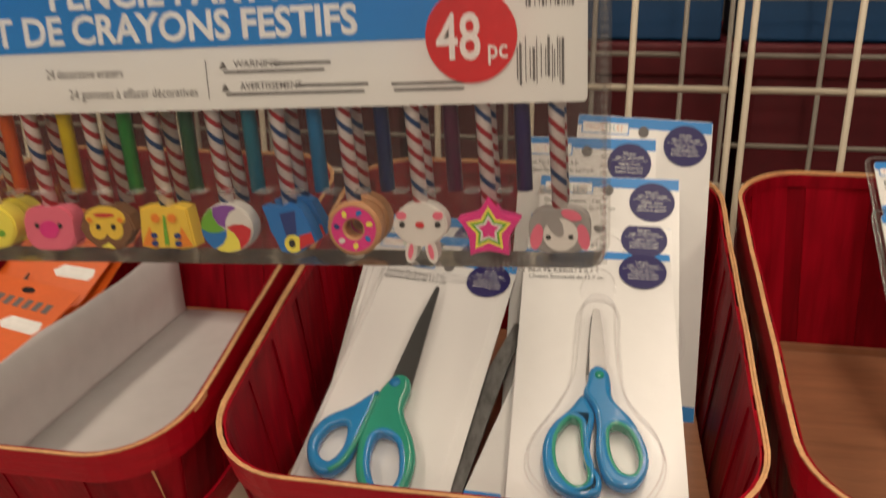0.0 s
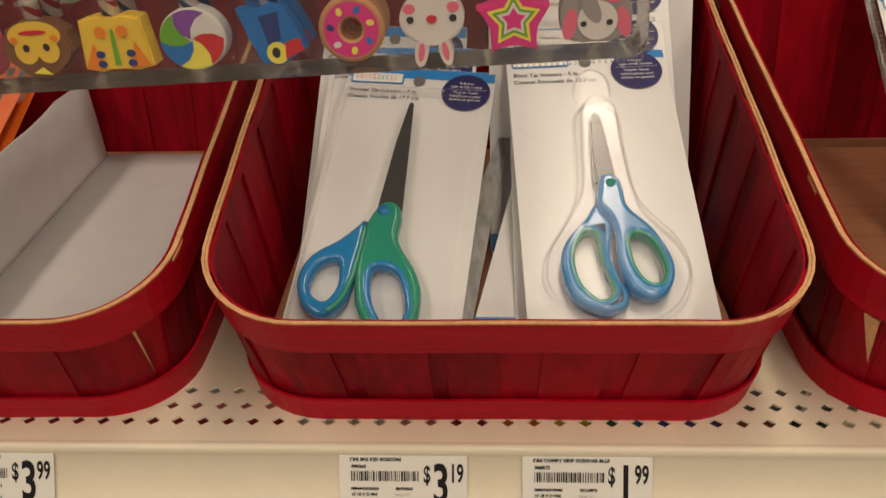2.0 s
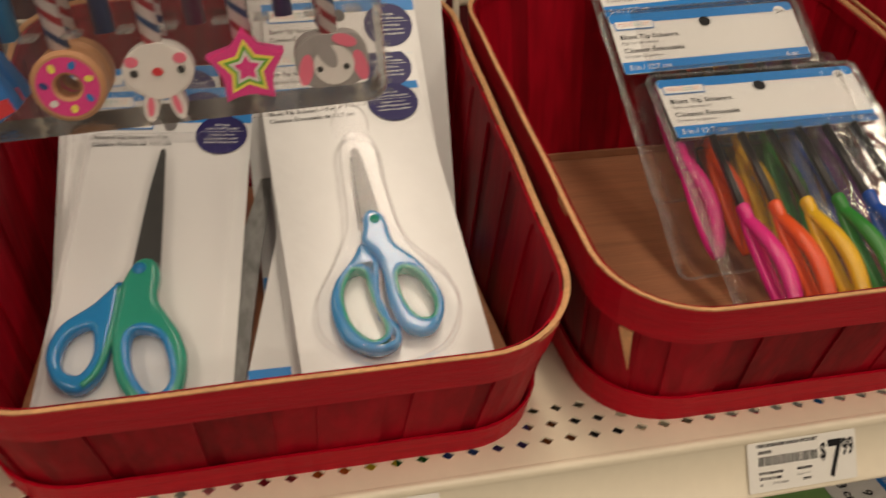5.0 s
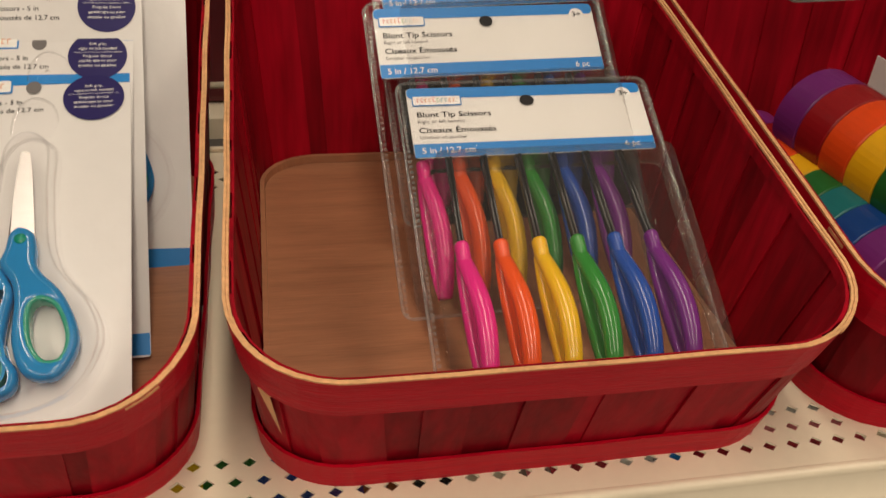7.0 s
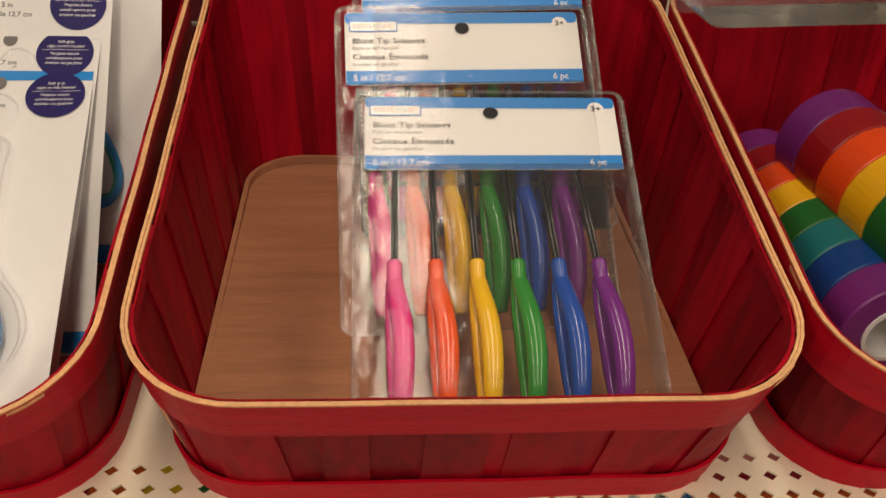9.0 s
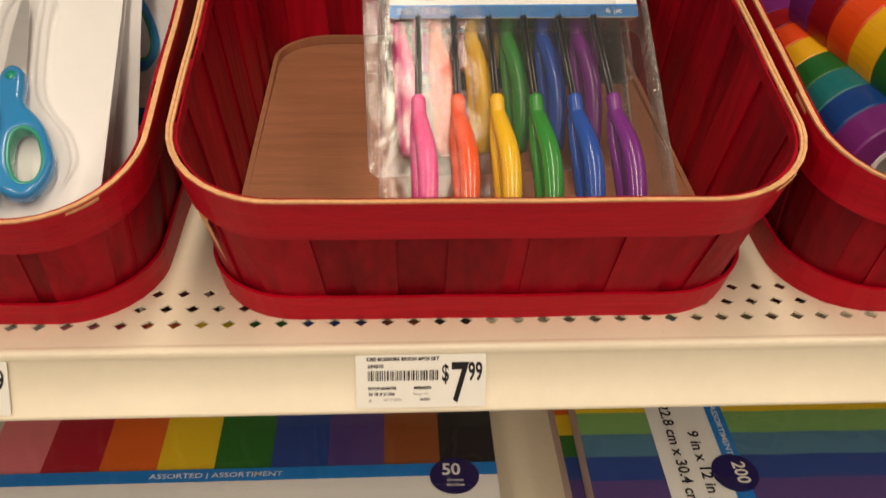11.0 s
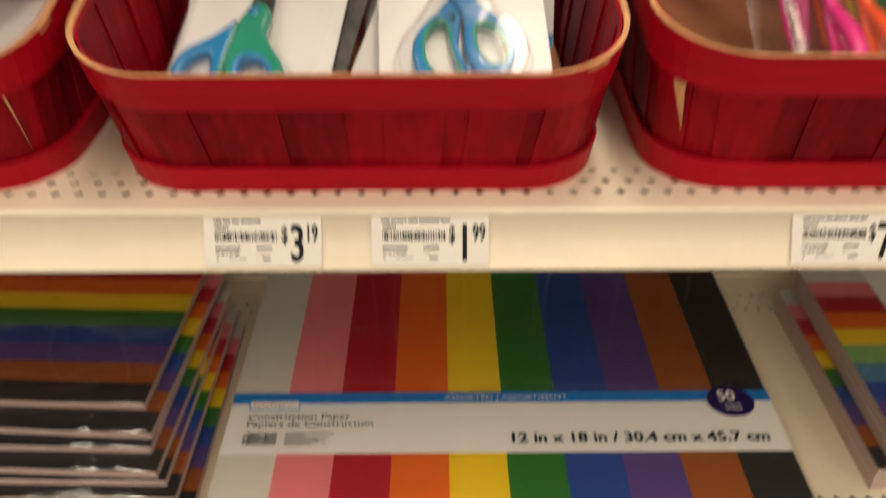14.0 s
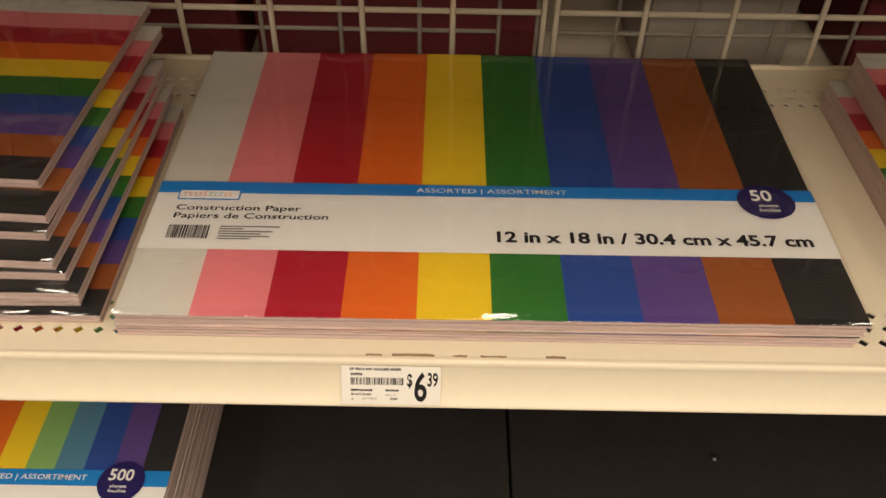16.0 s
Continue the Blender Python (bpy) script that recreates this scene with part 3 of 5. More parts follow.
def comfy_card(m, h=0.205):
    w = 0.094
    ob = card_base("comfy_scissors_card", m, w, h, "small blue and teal scissors on a white card", ("Blunt Tip Scissors - 5 in", "Ciseaux Émoussés de 12.7 cm"), (w - 0.0180, -0.0188), "blunt tip scissors cards")
    bl = [(0.0444, -0.0580), (0.0462, -0.0560), (0.0486, -0.0572), (0.0500, -0.0680), (0.0528, -0.1040), (0.0425, -0.1040), (0.0428, -0.0820)]
    twist = Matrix.Translation((0.048, 0, 0.0062)) @ pose(0, 0, 0, 0, 10, 0) @ Matrix.Translation((-0.048, 0, -0.0062))
    part("blade", plate(list(reversed(bl)), 0.0056, 0.0068), STEEL, ob, "bright polished blade", twist)
    part("back_blade", plate([(0.0412, -0.1040), (0.0440, -0.1040), (0.0450, -0.0610), (0.0434, -0.0610)], 0.0040, 0.0052), DARK_STEEL, ob)
    right_out = [(0.0430, -0.1042), (0.0475, -0.1010), (0.0530, -0.1045), (0.0547, -0.1120), (0.0562, -0.1235), (0.0674, -0.1383), (0.0740, -0.1600), (0.0663, -0.1762), (0.0530, -0.1747), (0.0468, -0.1593), (0.0468, -0.1400), (0.0448, -0.1290), (0.0396, -0.1203), (0.0415, -0.1120)]
    right_hole = [(0.0534, -0.1440), (0.0577, -0.1396), (0.0648, -0.1446), (0.0690, -0.1587), (0.0665, -0.1684), (0.0592, -0.1680), (0.0542, -0.1580)]
    left_out = [(0.0390, -0.1206), (0.0327, -0.1293), (0.0215, -0.1430), (0.0182, -0.1579), (0.0223, -0.1749), (0.0361, -0.1834), (0.0479, -0.1805), (0.0492, -0.1710), (0.0436, -0.1608), (0.0440, -0.1470), (0.0458, -0.1345), (0.0436, -0.1275)]
    left_hole = [(0.0252, -0.1495), (0.0318, -0.1368), (0.0378, -0.1390), (0.0390, -0.1520), (0.0425, -0.1676), (0.0412, -0.1750), (0.0341, -0.1762), (0.0265, -0.1660)]
    zc = 0.0062
    for name, out, hole, dz in (("right_handle", right_out, right_hole, 0.0008), ("left_handle", left_out, left_hole, -0.0004)):
        grip = moulded(name, [out, hole], 0.0044, 0.0031, zc + dz, GRIP_BLUE, ob)
        moulded("lining", [grown(hole, 0.0026), grown(hole, -0.0004)], 0.0040, 0.0013, 0.0, GRIP_GREEN, grip, "soft teal lining")
    part("pivot_dot", sweep([(0.0483, -0.1085, 0.0108), (0.0483, -0.1085, 0.0118)], 0.0026, False, 16), GRIP_GREEN, ob)
    # blister
    out = curve_points([(0.0373, -0.0547), (0.0470, -0.0455), (0.0585, -0.0540), (0.0593, -0.0815), (0.0630, -0.1180), (0.0790, -0.1430), (0.0822, -0.1640), (0.0690, -0.1850), (0.0380, -0.1910), (0.0130, -0.1740), (0.0105, -0.1520), (0.0245, -0.1268), (0.0322, -0.1081), (0.0345, -0.0800)], 6, True)
    blister(ob, out, 0.0115)
    return ob


def blister(ob, out, high, film=BLISTER):
    """A clear shell over an outline, with a rounded shoulder."""
    cx, cy = sum(p[0] for p in out) / len(out), sum(p[1] for p in out) / len(out)
    k = len(out)
    nrm = []
    for i in range(k):
        a, b = Vector(out[i - 1][:2]), Vector(out[(i + 1) % k][:2])
        t = (b - a).normalized()
        nrm.append(Vector((t.y, -t.x)))
    area = sum(out[i - 1][0] * out[i][1] - out[i][0] * out[i - 1][1] for i in range(k))
    sign = -1 if area > 0 else 1
    bm = bmesh.new()
    rows = []
    for inset, z in ((-0.0025, 0.0004), (0.0, 0.0006), (0.0004, high * 0.7), (0.0013, high * 0.92), (0.0030, high)):
        rows.append([(out[i][0] + sign * nrm[i].x * inset, out[i][1] + sign * nrm[i].y * inset, z) for i in range(k)])
    vs = grid_faces(bm, rows, True)
    for f in bm.faces:
        f.smooth = True
    bm.faces.new(vs[-1])
    b = part("clear_blister", bm, film, ob)
    b.visible_shadow = False
    return b


comfy_card(frame3((0.1373, 0.1674, 1.2138), (0.2313, 0.1685, 1.2145), 27.0) @ pose(0, 0, 0, 0, 0, 1.5))
FLATTER = Matrix.Diagonal((1, 1, 0.45, 1))  # the cards behind are pressed flat
for (tx, ty, tz), (dy, dz), slope, tall in (((0.1385, 0.192, 1.2310), (0.0005, 0.0004), 34.5, 0.222), ((0.1430, 0.212, 1.2530), (0.0005, 0.0004), 44.5, 0.210), ((0.1270, 0.232, 1.2760), (0.0005, 0.0004), 55.0, 0.208), ((0.1660, 0.248, 1.2900), (0.002, -0.004), 61.0, 0.211)):
    ob = comfy_card(frame3((tx, ty, tz), (tx + 0.094, ty + dy, tz + dz), slope) @ FLATTER, tall)
    tagged(ob, "small scissors card tucked behind the front one")


def pointed_card(m):
    w, h = 0.0937, 0.205
    ob = card_base("pointed_scissors_card", m, w, h, "long blue and green scissors on a white card", ("Pointed Tip Scissors - 7 in", "Ciseaux Pointus de 17.7 cm"), (w - 0.0172, -0.0185), "pointed tip scissors cards")
    bl = [(0.0446, -0.0352), (0.0462, -0.0338), (0.0474, -0.0356), (0.0503, -0.0753), (0.0533, -0.1168), (0.0388, -0.1168), (0.0415, -0.0657)]
    part("blade", plate(list(reversed(bl)), 0.0050, 0.0064), DARK_STEEL, ob, "dark coated blade")
    right_out = [(0.0404, -0.1144), (0.0454, -0.1110), (0.0509, -0.1129), (0.0542, -0.1206), (0.0549, -0.1361), (0.0673, -0.1552), (0.0723, -0.1706), (0.0699, -0.1886), (0.0553, -0.1949), (0.0417, -0.1824), (0.0353, -0.1589), (0.0356, -0.1351), (0.0361, -0.1255)]
    right_hole = [(0.0439, -0.1573), (0.0490, -0.1534), (0.0588, -0.1587), (0.0654, -0.1764), (0.0632, -0.1867), (0.0549, -0.1867), (0.0465, -0.1737)]
    left_out = [(0.0347, -0.1240), (0.0231, -0.1372), (0.0090, -0.1496), (0.0052, -0.1660), (0.0128, -0.1814), (0.0247, -0.1848), (0.0335, -0.1737), (0.0353, -0.1512), (0.0361, -0.1351)]
    left_hole = [(0.0122, -0.1647), (0.0154, -0.1544), (0.0240, -0.1510), (0.0272, -0.1652), (0.0227, -0.1758), (0.0150, -0.1732)]
    zc = 0.0062
    grip = moulded("right_handle", [right_out, right_hole], 0.0044, 0.0031, zc + 0.0008, GRIP_GREEN, ob, "green handle with blue loop")
    moulded("lining", [grown(right_hole, 0.0046), grown(right_hole, -0.0003)], 0.0045, 0.0021, 0.0, GRIP_BLUE, grip)
    grip = moulded("left_handle", [left_out, left_hole], 0.0042, 0.0030, zc - 0.0004, GRIP_BLUE, ob, "blue handle edged with green")
    part("green_edge", sweep(curve_points([(0.0354, -0.1283), (0.0351, -0.1447), (0.0337, -0.1621), (0.0304, -0.1756), (0.0248, -0.1824)], 5), 0.0017, False, 8, 1.0, 0.0030), GRIP_GREEN, grip)
    part("pivot_dot", sweep([(0.0440, -0.1185, 0.0108), (0.0440, -0.1185, 0.0118)], 0.0034, False, 16), GRIP_BLUE, ob)
    blister(ob, [(x, y) for x, y in rounded(0.0035, -0.2035, 0.0840, -0.0245, 0.006)], 0.0120)
    return ob


p = pointed_card(frame3((0.0393, 0.1890, 1.1995), (0.1322, 0.1780, 1.1975), 26.0))
copy_thing(p, frame3((0.0265, 0.2085, 1.2060), (0.1187, 0.2050, 1.2050), 30) @ FLATTER)
copy_thing(p, frame3((0.0200, 0.2250, 1.2150), (0.1130, 0.2230, 1.2140), 35) @ FLATTER)


def edge_card(m):
    """A card lying back to front, with a grey strip for the dark glossy gap along one side."""
    ob = thing("turned_scissors_card", m, "white card turned over beside a grey strip filling the dark gap", "scissors")
    part("card", plate([(0.0065, -0.125), (0.042, -0.125), (0.040, -0.02), (0.034, 0.0)], -0.0006, 0.0), GLOSS_CARD, ob)
    # added strip standing in for the shaded, reflecting gap between the cards
    part("blade", plate([(-0.020, -0.125), (0.0060, -0.125), (0.0180, -0.04), (0.0270, 0.012), (0.0200, 0.012)], -0.0030, -0.0012), GREY_STRIP, ob, "broad grey strip for the dark gap, soft sheen painted in")
    part("blue_footer", plate(rounded(0.008, -0.1245, 0.030, -0.116), PRINT, PRINT), BLUE, ob)
    return ob


edge_card(frame3((0.1130, 0.1350, 1.1640), (0.1560, 0.1340, 1.1640), 24.0))

# ---- six-piece scissor packs ----
PACK_COLORS = [mat("grip_" + n, c, 0.22, vary=0.04, coat=0.5) for n, c in (("pink", (0.78, 0.015, 0.25)), ("orange", (0.85, 0.09, 0.008)), ("yellow", (0.85, 0.50, 0.005)), ("green", (0.025, 0.25, 0.03)), ("blue", (0.006, 0.07, 0.40)), ("violet", (0.17, 0.012, 0.22)))]


def six_pack(m):
    """A clear clamshell with a printed header and six scissors set on edge."""
    w, h = 0.133, 0.185
    ob = thing("scissors_six_pack", m, "clear clamshell of six coloured scissors with printed header", "scissors pack", "six-piece scissor packs")
    part("header", plate(rounded(0, -0.0455, w, 0, 0.003), 0.0, 0.0005), WHITE, ob)
    z = 0.0005 + PRINT
    part("blue_band", plate(rounded(0.0002, -0.0072, w - 0.0002, -0.0002, 0.0028), z, z), BLUE, ob)
    part("blue_band", plate(rounded(0.0002, -0.0453, w - 0.0002, -0.0368), z, z), BLUE, ob)
    logo(ob, 0.0025, -0.0125, 0.027, 0.0068, 2 * z - 0.0004)
    part("hang_hole", plate(oval(0.066, -0.0105, 0.0040, 0.0036), 3 * PRINT + 0.0005, 3 * PRINT + 0.0005), INK, ob)
    part("age_badge", plate(oval(w - 0.0105, -0.0078, 0.0044, 0.0044), z + PRINT, z + PRINT), WHITE_INK, ob)
    words("age_text", "3+", 0.0034, w - 0.0105, -0.0093, z + 2 * PRINT, INK, ob, 1.1, 0.02, "CENTER")
    words("product_text", "Blunt Tip Scissors", 0.0034, 0.0040, -0.0196, z, INK, ob, 1.15, 0.015)
    words("product_text", "Right or left handed", 0.0020, 0.0040, -0.0235, z, GREY_INK, ob, 1.1)
    words("product_text", "Ciseaux Émoussés", 0.0034, 0.0040, -0.0298, z, INK, ob, 1.15, 0.015)
    words("product_text", "Droitier ou gaucher", 0.0020, 0.0040, -0.0337, z, GREY_INK, ob, 1.1)
    words("product_text", "5 in / 12.7 cm", 0.0036, 0.0040, -0.0430, z + PRINT, WHITE_INK, ob, 1.0, 0.012)
    words("product_text", "6 pc", 0.0036, w - 0.0175, -0.0430, z + PRINT, WHITE_INK, ob, 1.0, 0.012)
    for i, colour in enumerate(PACK_COLORS):
        x, xt = 0.0140 + 0.0192 * i, 0.0150 + 0.0181 * i
        s = thing("scissors", Matrix(), "", "")
        s.parent = ob
        for key in ("label", "category"):
            if key in s:
                del s[key]
        for dx, z0, steel in ((-0.0008, 0.0100, DARK_STEEL), (0.0008, 0.0106, DARK_STEEL)):
            part("blade", sweep([(xt + dx, -0.0530, z0), (x + dx, -0.1100, z0 + 0.001)], 0.0009, False, 6, 2.6), steel, s)
        for name, rise in (("outer_loop", 1), ("inner_loop", 0)):
            if rise:
                ctrl = [(x, -0.1120, 0.0118), (x + 0.0012, -0.1230, 0.0160), (x + 0.0028, -0.1360, 0.0192), (x + 0.0034, -0.1500, 0.0200), (x + 0.0028, -0.1660, 0.0170), (x + 0.0018, -0.1775, 0.0110)]
            else:
                ctrl = [(x - 0.0004, -0.1120, 0.0105), (x - 0.0004, -0.1240, 0.0092), (x + 0.0002, -0.1400, 0.0080), (x + 0.0006, -0.1560, 0.0078), (x + 0.0010, -0.1690, 0.0088), (x + 0.0016, -0.1775, 0.0105)]
            pts = curve_points(ctrl, 6)
            rr = [(0.0044 if rise else 0.0041) * (0.86 + 0.24 * math.sin(math.pi * k / (len(pts) - 1))) for k in range(len(pts))]
            part(name, sweep(pts, rr, False, 12, 0.75), colour, s)
        part("neck", sweep(curve_points([(x, -0.1025, 0.0112), (x, -0.1045, 0.0114), (x, -0.1090, 0.0116), (x, -0.1150, 0.0114)], 4), [0.0020, 0.0027, 0.0033, 0.0036, 0.0038, 0.0038, 0.0037, 0.0037, 0.0037, 0.0037, 0.0036, 0.0036, 0.0035], False, 14, 1.1), colour, s)
    # clamshell: back sheet, front shell with raised tray, rolled edge
    bm = plate(rounded(-0.0055, -h, w + 0.0055, 0.0045, 0.006), -0.0012, -0.0010)
    bk = part("clear_back", bm, FILM, ob)
    tray = rounded(0.0045, -0.1815, w - 0.0015, -0.0550, 0.006)
    bs = blister(ob, tray, 0.0250, TRAY_FILM)
    fl = part("clear_front", plate(rounded(-0.0055, -0.0440, w + 0.0055, 0.0045, 0.006), 0.0016, 0.0016), FILM, ob)
    edge = part("rolled_edge", sweep([(x, y) for x, y in rounded(-0.0050, -h + 0.0005, w + 0.0050, 0.0040, 0.006)], 0.0008, True, 6, 1.0, 0.0), SEAL, ob)
    # crimped beads along the sealed edges
    for x in (-0.0030, w + 0.0030):
        bm = bmesh.new()
        for k in range(58):
            box(x - 0.0008, -0.1825 + 0.0032 * k, 0.0, x + 0.0008, -0.1810 + 0.0032 * k, 0.0010, bm=bm)
        cr = part("crimped_seal", bm, SEAL, ob)
        cr.visible_shadow = False
    for o in (bk, fl, edge):
        o.visible_shadow = False
    return ob


pk = six_pack(frame3((0.3753, 0.1448, 1.2118), (0.5081, 0.1442, 1.2135), 29.0))
copy_thing(pk, frame3((0.3635, 0.2005, 1.2380), (0.4955, 0.2040, 1.2405), 38.5))
copy_thing(pk, frame3((0.3715, 0.2600, 1.2590), (0.5030, 0.2630, 1.2640), 40.0))

# ---- tape rolls in the last basket ----
TAPE = {n: mat("tape_" + n, c, 0.28, vary=0.05) for n, c in (("violet", (0.16, 0.02, 0.16)), ("red", (0.28, 0.008, 0.012)), ("orange", (0.72, 0.07, 0.01)), ("yellow", (0.78, 0.42, 0.01)), ("green", (0.015, 0.13, 0.025)), ("teal", (0.012, 0.16, 0.17)), ("blue", (0.008, 0.05, 0.22)))}


def tape_stack(p, q, r, names):
    """Rolls of tape side by side in one wrapped stack."""
    p, q = Vector(p), Vector(q)
    way = (q - p).normalized()
    ob = thing("tape_roll_stack", Matrix.Translation(p) @ way.to_track_quat("Z", "Y").to_matrix().to_4x4(), "shrink-wrapped stack of rainbow coloured tape rolls", "tape", "tape roll stacks")
    step = (q - p).length / len(names)
    for i, n in enumerate(names):
        bm = bmesh.new()
        rows = []
        for rr, z in ((r * 0.55, 0.0), (r - 0.001, 0.0), (r, 0.0008), (r, step - 0.0012), (r - 0.001, step - 0.0004), (r * 0.55, step - 0.0004)):
            rows.append([(rr * math.cos(2 * math.pi * j / 48), rr * math.sin(2 * math.pi * j / 48), z + i * step) for j in range(48)])
        rows.append(rows[0])
        grid_faces(bm, rows, True)
        bmesh.ops.recalc_face_normals(bm, faces=bm.faces)
        part("tape_roll", bm, TAPE[n], ob, smooth=False)
    bm = bmesh.new()
    grid_faces(bm, [[((r + 0.0006) * math.cos(2 * math.pi * j / 48), (r + 0.0006) * math.sin(2 * math.pi * j / 48), z) for j in range(48)] for z in (-0.0005, (q - p).length + 0.0005)], True)
    end = (q - p).length
    core = bmesh.new()
    grid_faces(core, [[(rr * math.cos(2 * math.pi * j / 40), rr * math.sin(2 * math.pi * j / 40), zz) for j in range(40)] for rr, zz in ((r * 0.55, 0.001), (r * 0.55, end + 0.0005), (r * 0.47, end + 0.0005), (r * 0.47, 0.001))], True)
    part("cardboard_core", core, WHITE, ob, "white cardboard core", smooth=False)
    fl = part("shrink_wrap", bm, FILM, ob, smooth=True)
    fl.visible_shadow = False
    return ob


ROLLS = ("violet", "red", "orange", "yellow", "green", "teal", "blue")
tape_stack((0.654, 0.180, 1.176), (0.672, 0.016, 1.170), 0.031, ROLLS)
tape_stack((0.632, 0.215, 1.1335), (0.640, 0.040, 1.1335), 0.030, ("violet", "red", "orange", "yellow", "green", "teal", "blue", "violet"))
ob = thing("paper_insert", pose(0.712, 0.12, TOP + 0.0135), "white folded paper insert beside the tape rolls", "paper insert")
part("sheet", box(-0.0004, -0.09, 0, 0.0004, 0.09, 0.10), WHITE, ob)

# ---- paper tray and orange packs in the first basket ----
ob = thing("paper_tray", pose(-0.157, 0, TOP + 0.0136), "creased white paper tray folded up along one side", "paper tray")
cols = []
for j in range(13):
    y = -0.008 + 0.274 * j / 12
    wav = 0.0018 * math.sin(j * 1.1)
    cols.append([(-0.012 - 0.0045 + wav, y, 0.062 + 0.0008 * math.sin(j * 2)), (-0.0135, y, 0.03 + wav), (-0.0125, y, 0.004), (-0.011, y, 0.0015), (0.03, y, 0.0012 + wav * 0.4), (0.075, y, 0.0012 - wav * 0.3), (0.113, y, 0.0012)])
for name, pick in (("upturned_side", slice(0, 4)), ("tray_floor", slice(3, 7))):
    bm = bmesh.new()
    grid_faces(bm, [c[pick] for c in cols])
    tr = part(name, bm, TRAY_PAPER, ob, smooth=True)
    tr.modifiers.new("thickness", "SOLIDIFY").thickness = 0.0006


def orange_pack(m):
    ob = thing("orange_scissors_pack", m, "orange carded scissors with dark blades", "scissors pack", "orange scissor packs")
    w, h = 0.085, 0.2
    part("card", plate(rounded(0, -h, w, 0, 0.003), -0.0006, 0), ORANGE_CARD, ob)
    z = PRINT
    part("hang_hole", plate(oval(w / 2, -0.009, 0.006, 0.003), z, z), INK, ob)
    bm = bmesh.new()
    for k in range(7):
        plate(rounded(0.014 + 0.009 * k, -0.026, 0.0195 + 0.009 * k, -0.017, 0.0008, 2), z, z, bm)
    part("logo_bars", bm, GREY_INK, ob)
    part("info_label", plate([(0.044, -0.041), (0.050, -0.034), (0.078, -0.034), (0.080, -0.041), (0.078, -0.046), (0.050, -0.046)], z, z), WHITE_INK, ob)
    part("blade", plate([(0.022, -0.110), (0.034, -0.110), (0.033, -0.060), (0.030, -0.050)], 0.003, 0.0045), DARK_STEEL, ob)
    part("handle", sweep(oval(0.028, -0.150, 0.016, 0.026, 24), 0.005, True, 10, 1, 0.006), SHEET["black"], ob)
    return ob


op = orange_pack(frame3((-0.270, 0.165, 1.172), (-0.189, 0.150, 1.166), 22))
copy_thing(op, frame3((-0.270, 0.222, 1.190), (-0.186, 0.214, 1.186), 27))
copy_thing(op, frame3((-0.262, 0.250, 1.200), (-0.181, 0.240, 1.196), 32))

# ---- hanging pencil party pack ----


